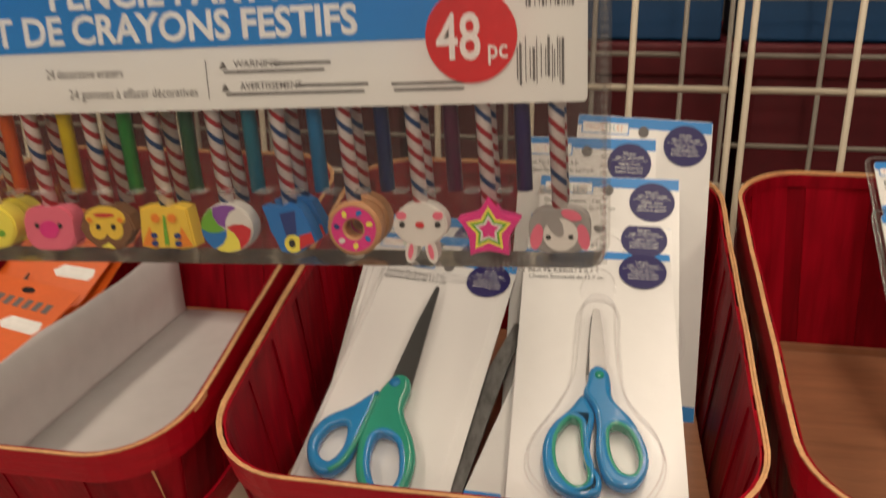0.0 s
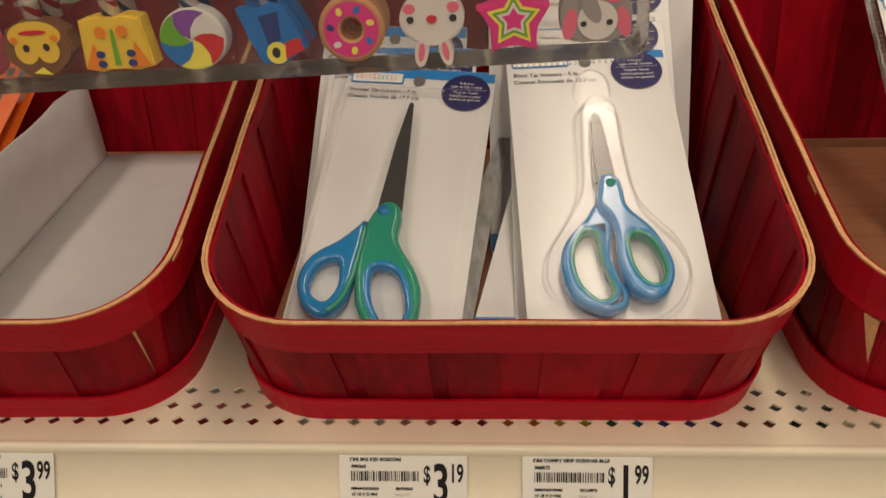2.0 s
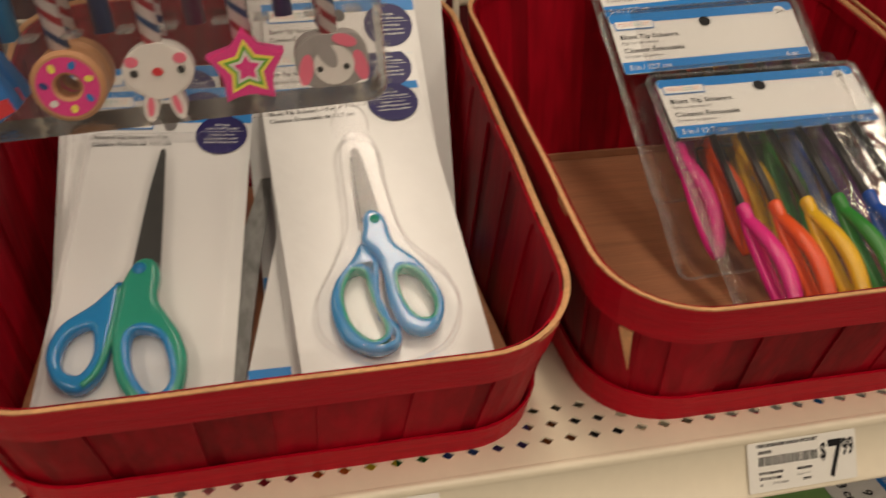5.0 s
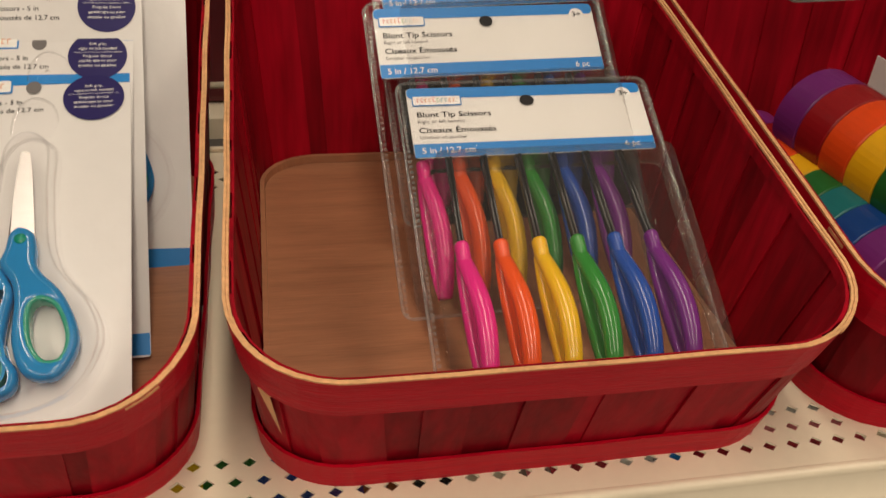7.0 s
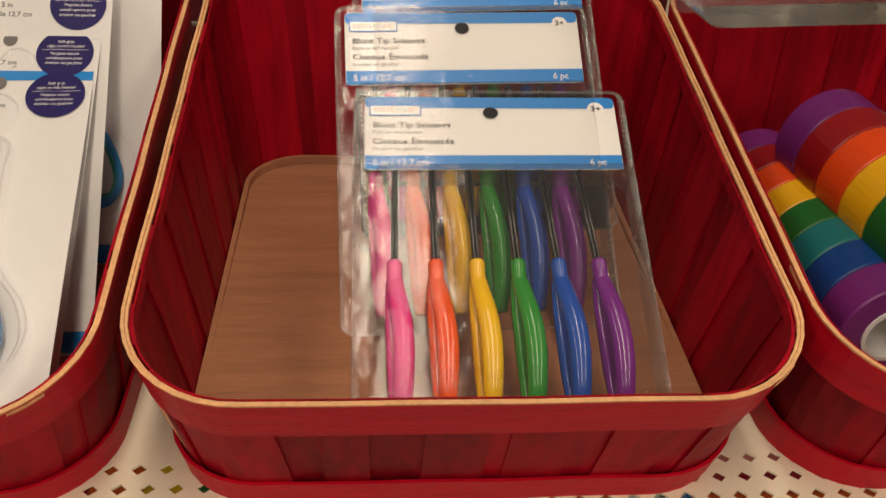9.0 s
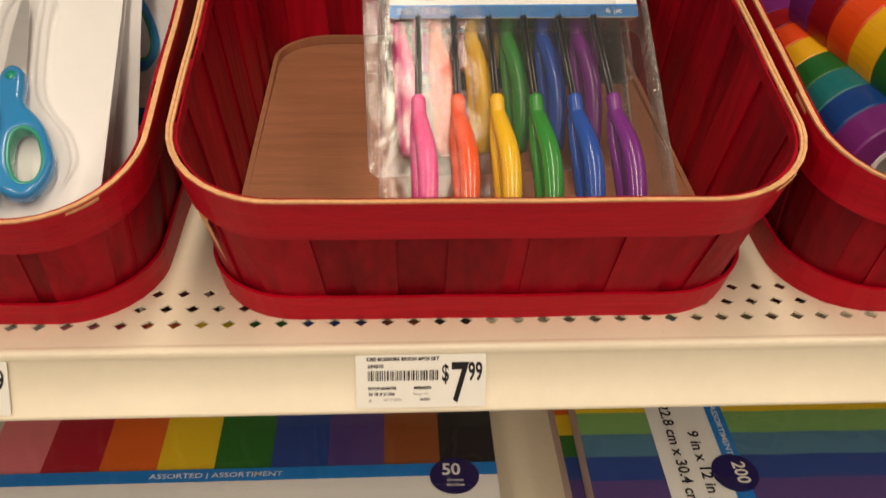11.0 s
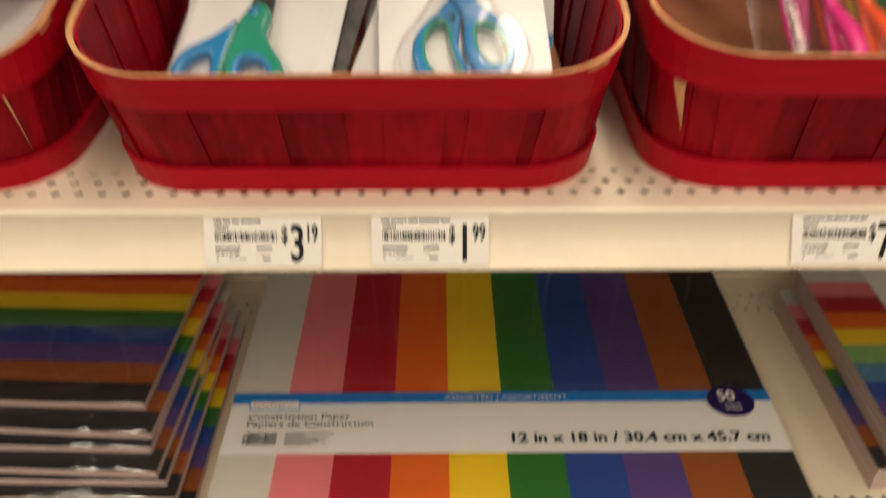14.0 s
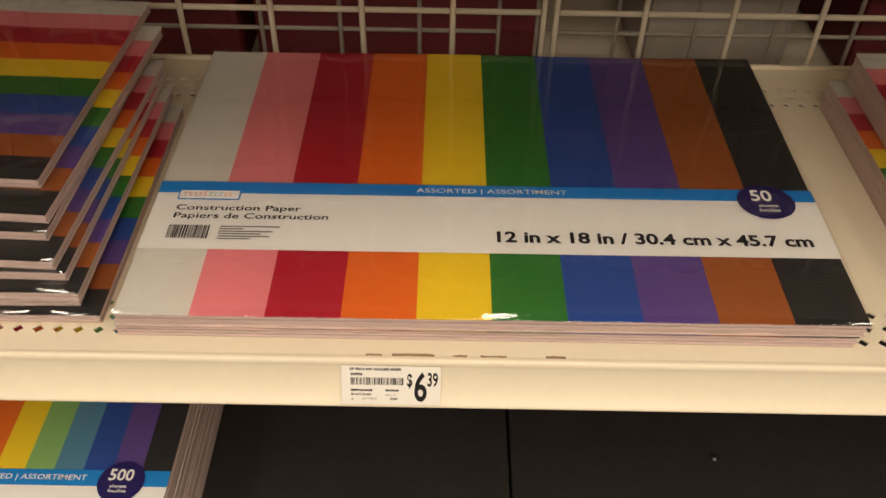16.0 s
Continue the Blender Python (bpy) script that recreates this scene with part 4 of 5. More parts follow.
def party_pack():
    m = Matrix.Translation((0.189, 0.013, 1.2645)) @ Euler((radians(86), 0, 0)).to_matrix().to_4x4() @ Matrix.Rotation(radians(2.7), 4, "Z") @ Matrix.Scale(1.07, 4)
    ob = thing("pencil_party_pack", m, "clear hanging pack of striped pencils with novelty erasers", "pencil pack")
    W, H = 0.40, 0.26
    # x runs from -W to 0, y up from the pack's foot
    part("card", plate(rounded(-W + 0.006, 0.0710, -0.0075, H, 0.002), 0.0135, 0.0142), WHITE, ob)
    z = 0.0142 + PRINT
    part("blue_panel", plate([(-W + 0.008, 0.0980), (-0.0420, 0.0980), (-0.0420, H - 0.002), (-W + 0.008, H - 0.002)], z, z), BLUE, ob)
    part("red_disc", plate(oval(-0.0545, 0.0985, 0.0190, 0.0190, 40), z + PRINT, z + PRINT), RED_PRINT, ob)
    words("count_text", "48", 0.0180, -0.0690, 0.0895, z + 2 * PRINT, WHITE_INK, ob, 0.72, 0.02)
    words("count_text", "pc", 0.0075, -0.0480, 0.0895, z + 2 * PRINT, WHITE_INK, ob, 0.85, 0.015)
    words("title_text", "PENCIL PARTY PACK", 0.0118, -0.1640, 0.1166, z + PRINT, WHITE_INK, ob, 1.0, 0.04, "CENTER")
    words("title_text", "SET DE CRAYONS FESTIFS", 0.0118, -0.1020, 0.1015, z + PRINT, WHITE_INK, ob, 0.95, 0.04, "RIGHT")
    words("small_text", "24 decorative erasers", 0.0042, -0.2120, 0.0865, z, GREY_INK, ob, 0.72, 0.0, "RIGHT")
    words("small_text", "24 gommes à effacer décoratives", 0.0042, -0.1770, 0.0772, z, GREY_INK, ob, 0.78, 0.0, "RIGHT")
    part("rule", plate(rounded(-0.1722, 0.0755, -0.1718, 0.0925), z, z), GREY_INK, ob)
    words("small_text", "WARNING", 0.0030, -0.1590, 0.0890, z, GREY_INK, ob, 1.0, 0.01)
    words("small_text", "AVERTISSEMENT", 0.0030, -0.1570, 0.0795, z, GREY_INK, ob, 0.9, 0.01)
    bm = bmesh.new()
    for x0, x1, y in ((-0.1410, -0.1150, 0.0895), (-0.1640, -0.1180, 0.0865), (-0.1310, -0.0990, 0.0800), (-0.1640, -0.1010, 0.0770), (-0.0890, -0.0580, 0.0795), (-0.0880, -0.0580, 0.0770)):
        plate(rounded(x0, y, x1, y + 0.0012), z, z, bm)
    part("fine_print_bars", bm, GREY_INK, ob)
    bm = bmesh.new()
    for x in (-0.1640, -0.1640):
        y = 0.0885 if not bm.faces else 0.0790
        plate([(x - 0.002, y), (x + 0.002, y), (x, y + 0.0034)], z, z, bm)
    part("warning_triangles", bm, GREY_INK, ob)
    rnd = random.Random(9)
    bm = bmesh.new()
    u = -0.0320
    while u < -0.0130:
        wd = rnd.choice((0.0004, 0.0006, 0.001))
        plate(rounded(u, 0.1090, u + wd, 0.1330), z, z, bm)
        plate(rounded(u - 0.004, 0.0790 + rnd.uniform(-0.001, 0.003), u - 0.004 + wd, 0.0960 + rnd.uniform(-0.004, 0.002)), z, z, bm)
        u += wd + rnd.choice((0.0005, 0.0008, 0.0014))
    part("barcode_bars", bm, GREY_INK, ob)
    # pencils
    stripes = striped()
    crayon = ("orange", "yellow", "green", "deep_green", "teal", "sky", "navy", "plum", "indigo")
    tints = {"orange": (0.8, 0.13, 0.015), "yellow": (0.85, 0.65, 0.01), "green": (0.02, 0.28, 0.05), "deep_green": (0.015, 0.10, 0.05), "teal": (0.01, 0.20, 0.30), "sky": (0.01, 0.22, 0.50), "navy": (0.008, 0.03, 0.13), "plum": (0.10, 0.01, 0.06), "indigo": (0.03, 0.02, 0.14)}
    mats = {k: mat("crayon_" + k, v, 0.35, vary=0.05) for k, v in tints.items()}
    for i in range(11):
        x = -0.0192 - 0.0303 * i
        lean = 0.0010 * i
        pc = part("striped_pencil", sweep([(x - 0.006 * 0.7 - lean * 1.3, 0.150, 0.0075), (x - lean * 0.25, 0.0245, 0.0075)], 0.0034, False, 12), stripes, ob)
        eraser(ob, i, x - lean * 0.2, 0.0165, 0.0075)
        part("striped_pencil", sweep([(x - 0.006 * 0.7 - lean * 1.3, 0.150, -0.0090), (x - lean * 0.25, 0.0245, -0.0090)], 0.0034, False, 12), stripes, ob)
        if i in (3, 4, 9):
            eraser(ob, i, x - lean * 0.2, 0.0165, -0.0075)
        if i < 9:
            xc = x - 0.0151
            part("crayon", sweep([(xc - 0.003 - lean, 0.150, 0.0050), (xc - lean * 0.4, 0.0325, 0.0050)], 0.0034, False, 12), mats[crayon[8 - i]], ob)
    # clamshell
    shell = part("clear_clamshell", clam(-W, 0.0, 0.0, H, -0.0135, 0.019), DULL_FILM, ob, smooth=False)
    shell.visible_shadow = False
    bk = part("clear_back", plate(rounded(-W - 0.002, -0.002, 0.002, H, 0.006), -0.0140, -0.0137), DULL_FILM, ob)
    bk.visible_shadow = False
    bm = bmesh.new()
    for k in range(11):
        x = -0.0040 - 0.0315 * k
        for dx in (-0.0065, -0.0205):
            box(x + dx - 0.003, 0.0335, 0.009, x + dx + 0.003, 0.0352, 0.0185, 0.0006, bm=bm)
    rb = part("shell_ribs", bm, SEAL, ob)
    bm = bmesh.new()
    for k in range(50):
        box(-0.0022, 0.004 + 0.0034 * k, 0.0185, 0.0008, 0.0056 + 0.0034 * k, 0.0196, bm=bm)
        if k < 22:
            box(-0.050 + 0.0022 * k, 0.0002, 0.0185, -0.0490 + 0.0022 * k, 0.0042, 0.0194, bm=bm)
    cr = tagged(part("crimped_seal", bm, SEAL, ob), kind="stuff")
    for o in (rb, cr):
        o.visible_shadow = False
    return ob


def clam(x0, y0, x1, y1, z0, z1):
    """A rounded clear shell, open at its back."""
    bm = bmesh.new()
    rows = []
    for inset, z in ((0.0, z0), (0.0, z1 * 0.7), (0.0012, z1 * 0.93), (0.004, z1)):
        rows.append([(x, y, z) for x, y in rounded(x0 + inset, y0 + inset, x1 - inset, y1 - inset, 0.007, 6)])
    vs = grid_faces(bm, rows, True)
    bm.faces.new(vs[-1])
    return bm


def striped():
    """White paper pencil wrap with spiral stripes of red and blue."""
    m = bpy.data.materials.new("striped_pencil")
    m.use_nodes = True
    nt = m.node_tree
    b = nt.nodes["Principled BSDF"]
    b.inputs["Roughness"].default_value = 0.35
    tc, sep = nt.nodes.new("ShaderNodeTexCoord"), nt.nodes.new("ShaderNodeSeparateXYZ")
    nt.links.new(tc.outputs["Object"], sep.inputs[0])

    def calc(op, a, b_, c=None):
        n = nt.nodes.new("ShaderNodeMath")
        n.operation = op
        for i, v in enumerate((a, b_, c)):
            if v is None:
                continue
            if isinstance(v, (int, float)):
                n.inputs[i].default_value = v
            else:
                nt.links.new(v, n.inputs[i])
        return n.outputs[0]

    slant = calc("MULTIPLY", sep.outputs[0], 1.0)
    t = calc("ADD", calc("MULTIPLY", slant, 0.85), sep.outputs[1])
    ph = calc("FRACT", calc("MULTIPLY", t, 1 / 0.0070), 0.0)
    which = calc("FRACT", calc("MULTIPLY", t, 1 / 0.0280), 0.0)
    on = calc("LESS_THAN", ph, 0.40)
    blue = calc("GREATER_THAN", which, 0.62)
    c1, c2 = nt.nodes.new("ShaderNodeMix"), nt.nodes.new("ShaderNodeMix")
    c1.data_type = c2.data_type = "RGBA"
    c1.inputs[6].default_value, c1.inputs[7].default_value = (0.42, 0.015, 0.03, 1), (0.01, 0.06, 0.20, 1)
    nt.links.new(blue, c1.inputs[0])
    nt.links.new(on, c2.inputs[0])
    c2.inputs[6].default_value = (0.80, 0.72, 0.70, 1)
    nt.links.new(c1.outputs[2], c2.inputs[7])
    nt.links.new(c2.outputs[2], b.inputs["Base Color"])
    return m


ER = {n: mat("eraser_" + n, c, 0.5, vary=0.04) for n, c in (("white", (0.75, 0.72, 0.68)), ("pink", (0.80, 0.16, 0.25)), ("hot", (0.75, 0.03, 0.25)), ("tan", (0.55, 0.27, 0.12)), ("yellow", (0.85, 0.58, 0.06)), ("orange", (0.85, 0.25, 0.02)), ("green", (0.15, 0.42, 0.03)), ("blue", (0.01, 0.17, 0.52)), ("navy", (0.015, 0.04, 0.20)), ("red", (0.62, 0.02, 0.03)), ("violet", (0.24, 0.07, 0.38)), ("grey", (0.33, 0.31, 0.30)), ("black", (0.02, 0.02, 0.02)), ("brown", (0.20, 0.09, 0.04)), ("lemon", (0.88, 0.78, 0.10)))}


def eraser(pack, i, x, y, z):
    """A flat moulded novelty eraser with coloured inlays."""
    zt = z + 0.0048

    def lump(outline, colour, name="eraser"):
        bm = plate(outline, z - 0.0048, zt)
        bmesh.ops.bevel(bm, geom=[e for e in bm.edges if abs(e.verts[0].co.z - e.verts[1].co.z) < 1e-6 and e.verts[0].co.z > z], offset=0.0009, segments=2, affect="EDGES")
        return part(name, bm, ER[colour], pack)

    def inlay(ob, shapes):
        for k, (outline, colour) in enumerate(shapes):
            part("inlay", plate(outline, zt + 0.0002 + 0.00012 * k, zt + 0.0002 + 0.00012 * k), ER[colour], ob)

    def star(r0, r1, n=5, turn=90):
        return [(x + (r0 if k % 2 == 0 else r1) * math.cos(radians(turn + 180 * k / n)), y + (r0 if k % 2 == 0 else r1) * math.sin(radians(turn + 180 * k / n))) for k in range(2 * n)]

    if i == 0:
        ob = lump(rounded(x - 0.0132, y - 0.0100, x + 0.0132, y + 0.0090, 0.0075), "grey")
        inlay(ob, [(oval(x - 0.0098, y - 0.0030, 0.0026, 0.0058, 20, -12), "pink"), (oval(x + 0.0100, y - 0.0030, 0.0026, 0.0058, 20, 12), "pink"), (oval(x + 0.0050, y + 0.0066, 0.0046, 0.0022, 18, -20), "pink"), (oval(x + 0.0004, y - 0.0020, 0.0074, 0.0072), "white"), (oval(x - 0.0022, y + 0.0030, 0.0030, 0.0066, 20, 28), "grey"), (oval(x - 0.0048, y - 0.0030, 0.0012, 0.0011, 14), "black"), (oval(x + 0.0048, y - 0.0028, 0.0012, 0.0011, 14), "black")])
    elif i == 1:
        ob = lump(star(0.0145, 0.0085), "hot")
        inlay(ob, [(star(0.0105, 0.0058), "lemon"), (star(0.0086, 0.0046), "green"), (star(0.0066, 0.0036), "white"), (star(0.0046, 0.0026), "hot")])
    elif i == 2:
        out = oval(x, y + 0.0020, 0.0122, 0.0098)
        ob = lump(out, "white")
        for s in (-1, 1):
            part("ear", plate(oval(x + s * 0.0046, y - 0.0100, 0.0026, 0.0058, 20, 10 * s), z - 0.0046, zt - 0.0003), ER["white"], ob)
        inlay(ob, [(oval(x - 0.0082, y + 0.0062, 0.0024, 0.0019, 16), "pink"), (oval(x + 0.0082, y + 0.0062, 0.0024, 0.0019, 16), "pink"), (oval(x - 0.0080, y + 0.0022, 0.0014, 0.0014, 14), "black"), (oval(x + 0.0080, y + 0.0022, 0.0014, 0.0014, 14), "black"), (oval(x, y + 0.0022, 0.0020, 0.0015, 16), "red"), (oval(x - 0.0046, y - 0.0100, 0.0012, 0.0036, 14, -10), "pink"), (oval(x + 0.0046, y - 0.0100, 0.0012, 0.0036, 14, 10), "pink")])
    elif i == 3:
        bm = bmesh.new()
        rows = []
        for r, zz in ((0.0042, zt - 0.0006), (0.0050, zt), (0.0112, zt), (0.0125, zt - 0.0012), (0.0125, z - 0.0048), (0.0042, z - 0.0048), (0.0042, zt - 0.0006)):
            rows.append([(x + r * math.cos(2 * math.pi * j / 32), y + r * math.sin(2 * math.pi * j / 32), zz) for j in range(32)])
        grid_faces(bm, rows, True)
        bmesh.ops.recalc_face_normals(bm, faces=bm.faces)
        ob = part("eraser", bm, ER["tan"], pack)
        bm = bmesh.new()
        grid_faces(bm, [[(x + r * math.cos(2 * math.pi * j / 32), y + r * math.sin(2 * math.pi * j / 32), zt + 0.0002) for j in range(32)] for r in (0.0052, 0.0104)], True)
        bmesh.ops.recalc_face_normals(bm, faces=bm.faces)
        part("icing", bm, ER["hot"], ob)
        for k, col in enumerate(("lemon", "blue", "lemon", "navy", "white", "lemon", "blue")):
            t = 2 * math.pi * k / 7 + 0.3
            part("sprinkle", plate(oval(x + 0.0078 * math.cos(t), y + 0.0078 * math.sin(t), 0.0016, 0.0012, 12, 50 * k), zt + 0.0004, zt + 0.0004), ER[col], ob)
    elif i == 4:
        ob = lump([(x - 0.0125, y + 0.0100), (x - 0.0090, y - 0.0010), (x - 0.0050, y - 0.0110), (x + 0.0020, y - 0.0120), (x + 0.0060, y - 0.0100), (x + 0.0125, y - 0.0060), (x + 0.0110, y - 0.0010), (x + 0.0060, y + 0.0090), (x + 0.0010, y + 0.0120), (x - 0.0060, y + 0.0090)], "blue")
        inlay(ob, [([(x - 0.0040, y + 0.0070), (x - 0.0015, y - 0.0040), (x + 0.0035, y - 0.0020), (x + 0.0035, y + 0.0085)], "navy"), (oval(x + 0.0015, y - 0.0070, 0.0042, 0.0042), "lemon"), (oval(x + 0.0010, y - 0.0068, 0.0016, 0.0020, 16), "black"), ([(x + 0.0045, y - 0.0095), (x + 0.0120, y - 0.0062), (x + 0.0105, y - 0.0015), (x + 0.0050, y - 0.0030)], "red")])
    elif i == 5:
        ob = lump(oval(x, y, 0.0128, 0.0118), "white")
        shapes = []
        for k, col in enumerate(("violet", "white", "red", "lemon", "blue", "green")):
            a0 = 120 - 60 * k
            side1 = [(r, a0 + 46 * (1 - r)) for r in (0.05, 0.35, 0.7, 1.0)]
            rim = [(1.0, a0 - 60 * j / 6) for j in range(1, 6)]
            side2 = [(r, a0 - 60 + 46 * (1 - r)) for r in (1.0, 0.7, 0.35)]
            shapes.append(([(x + 0.0122 * r * math.cos(radians(a)), y + 0.0112 * r * math.sin(radians(a))) for r, a in side1 + rim + side2], col))
        inlay(ob, shapes)
    elif i == 6:
        ob = lump([(x - 0.0125, y + 0.0095), (x - 0.0135, y - 0.0090), (x - 0.0070, y - 0.0105), (x, y - 0.0085), (x + 0.0070, y - 0.0105), (x + 0.0140, y - 0.0090), (x + 0.0115, y + 0.0095), (x + 0.0050, y + 0.0110), (x, y + 0.0095), (x - 0.0050, y + 0.0110)], "yellow")
        inlay(ob, [([(x - 0.0130, y - 0.0085), (x - 0.0050, y - 0.0095), (x - 0.0080, y + 0.0010)], "orange"), ([(x + 0.0130, y - 0.0085), (x + 0.0080, y + 0.0010), (x + 0.0050, y - 0.0095)], "orange"), ([(x - 0.0012, y - 0.0080), (x + 0.0012, y - 0.0080), (x + 0.0006, y + 0.0060), (x - 0.0006, y + 0.0060)], "green")] + [(oval(x + sx * 0.0060, y + dy, 0.0018, 0.0014, 14), "navy") for sx in (-1, 1) for dy in (-0.0035, -0.0072)] + [(oval(x + sx * 0.0042, y + 0.0050, 0.0022, 0.0022, 16), "orange") for sx in (-1, 1)])
    elif i == 7:
        ob = lump([(x - 0.0110, y + 0.0080), (x - 0.0040, y + 0.0110), (x + 0.0060, y + 0.0105), (x + 0.0120, y + 0.0060), (x + 0.0145, y - 0.0010), (x + 0.0110, y - 0.0040), (x + 0.0070, y - 0.0100), (x, y - 0.0118), (x - 0.0070, y - 0.0100), (x - 0.0110, y - 0.0040), (x - 0.0145, y - 0.0010)], "brown")
        inlay(ob, [(oval(x, y + 0.0050, 0.0104, 0.0056), "yellow"), (oval(x - 0.0042, y - 0.0006, 0.0046, 0.0050, 20), "yellow"), (oval(x + 0.0042, y - 0.0006, 0.0046, 0.0050, 20), "yellow"), (oval(x - 0.0040, y + 0.0006, 0.0013, 0.0015, 14), "black"), (oval(x + 0.0040, y + 0.0006, 0.0013, 0.0015, 14), "black"), (oval(x, y + 0.0064, 0.0056, 0.0009, 18), "red"), (oval(x - 0.0080, y + 0.0040, 0.0015, 0.0012, 14), "orange"), (oval(x + 0.0080, y + 0.0040, 0.0015, 0.0012, 14), "orange"), ([(x - 0.0034, y - 0.0090), (x + 0.0044, y - 0.0100), (x + 0.0010, y - 0.0068)], "lemon")])
    elif i == 8:
        ob = lump(rounded(x - 0.0130, y - 0.0110, x + 0.0130, y + 0.0100, 0.0060), "pink")
        inlay(ob, [(oval(x, y - 0.0010, 0.0052, 0.0044), "hot"), (oval(x - 0.0062, y + 0.0010, 0.0013, 0.0013, 14), "black"), (oval(x + 0.0062, y + 0.0010, 0.0013, 0.0013, 14), "black")])
    else:
        ob = lump(oval(x, y, 0.0120, 0.0110), "lemon")
        inlay(ob, [(oval(x - 0.0040, y + 0.0020, 0.0015, 0.0015, 14), "green"), (oval(x + 0.0045, y - 0.0030, 0.0018, 0.0018, 14), "green"), (oval(x + 0.0010, y + 0.0060, 0.0012, 0.0012, 14), "green")])


pack = party_pack()
beside = Matrix.Translation((0.728, 0.0, 0.0580)) @ pack.matrix_basis
tagged(copy_thing(pack, beside @ Matrix.Scale(1 / 1.07, 4)), "clear pencil pack hanging above the tape rolls")
hook = thing("peg_hook", pose(-0.010, 0.0, 0.0), "chrome peg hook fixed to the wire grid", "hook")
part("prong", rod((0, 0.335, 1.530), (0, -0.006, 1.512), 0.0028), STEEL, hook)
part("end_ball", rod((0, -0.006, 1.510), (0, -0.008, 1.522), 0.0034), STEEL, hook)
copy_thing(hook, pose(0.718, 0.0, 0.058))

# ---- construction paper ----
TEN = ("white", "pink", "red", "orange", "yellow", "green", "blue", "violet", "brown", "black")


def pad_block(name, w, d, h, m, label, group, front_bend=0.0, colours=TEN, along="x", leaves=8):
    """A wrapped pad: striped top sheet over a block of paper edges."""
    ob = thing(name, m, label, "paper pad", group)
    rnd = random.Random(int(w * 1e4 + h * 1e5))
    for k in range(leaves):
        a, b = h * k / leaves, h * (k + 1) / leaves
        o = [rnd.uniform(-0.0009, 0.0009) for _ in range(4)]
        part("paper_layer", box(0.0008 + o[0], 0.0008 + o[1], a + 0.0002, w - 0.0008 + o[2], d - 0.0008 + o[3], b - 0.0001, 0.0002, 1), PAPER_EDGE, ob)
    n = len(colours)
    for k, c in enumerate(colours):
        bm = bmesh.new()
        if along == "x":
            u0, u1 = w * k / n, w * (k + 1) / n
            rows = []
            for j in range(15):
                y = d * (1 - j / 14)
                t = max(0.0, 1 - y / 0.055)
                rows.append([(u, y, h + 0.0010 + 0.0005 * math.sin(u * 20 + 1) * math.sin(y * 17) - front_bend * t * t) for u in (u0, (u0 + u1) / 2, u1)])
        else:
            v1, v0 = d * (1 - k / n), d * (1 - (k + 1) / n)
            rows = [[(w * i / 8, v, h + 0.0006 + 0.0005 * math.sin(w * i * 9)) for i in range(9)] for v in (v1, v0)]
        grid_faces(bm, list(reversed(rows)))
        part("colour_stripe", bm, SHEET[c], ob, smooth=True)
    return ob


def wrap(ob, w, d, h, front_bend=0.0):
    """Shrink film over a pad, slightly rumpled."""
    bm = bmesh.new()
    rows = []
    for j in range(25):
        y = -0.0008 + (d + 0.0016) * j / 24
        t = max(0.0, 1 - y / 0.055)
        row = []
        for i in range(33):
            x = -0.0008 + (w + 0.0016) * i / 32
            near = min(x, w - x, y, d - y)
            z = h + 0.0016 + 0.0005 * math.sin(x * 20 + 1) * math.sin(y * 17) - front_bend * t * t
            z += 0.0006 * noise.noise((x * 60, y * 25, h)) * (1.0 if near > 0.01 else 2.0)
            row.append((x, y, z))
        rows.append(row)
    for drop in (0.35, 0.7, 1.0):
        low_row = []
        for i in range(33):
            x = -0.0008 + (w + 0.0016) * i / 32
            low_row.append((x, -0.0014 - 0.0006 * noise.noise((x * 240, drop * 7, h)), (h + 0.0010) * (1 - drop) + 0.0006))
        rows.insert(0, low_row)
    grid_faces(bm, rows)
    f = part("shrink_film", bm, PAD_FILM, ob, smooth=True)
    f.visible_shadow = False
    return f


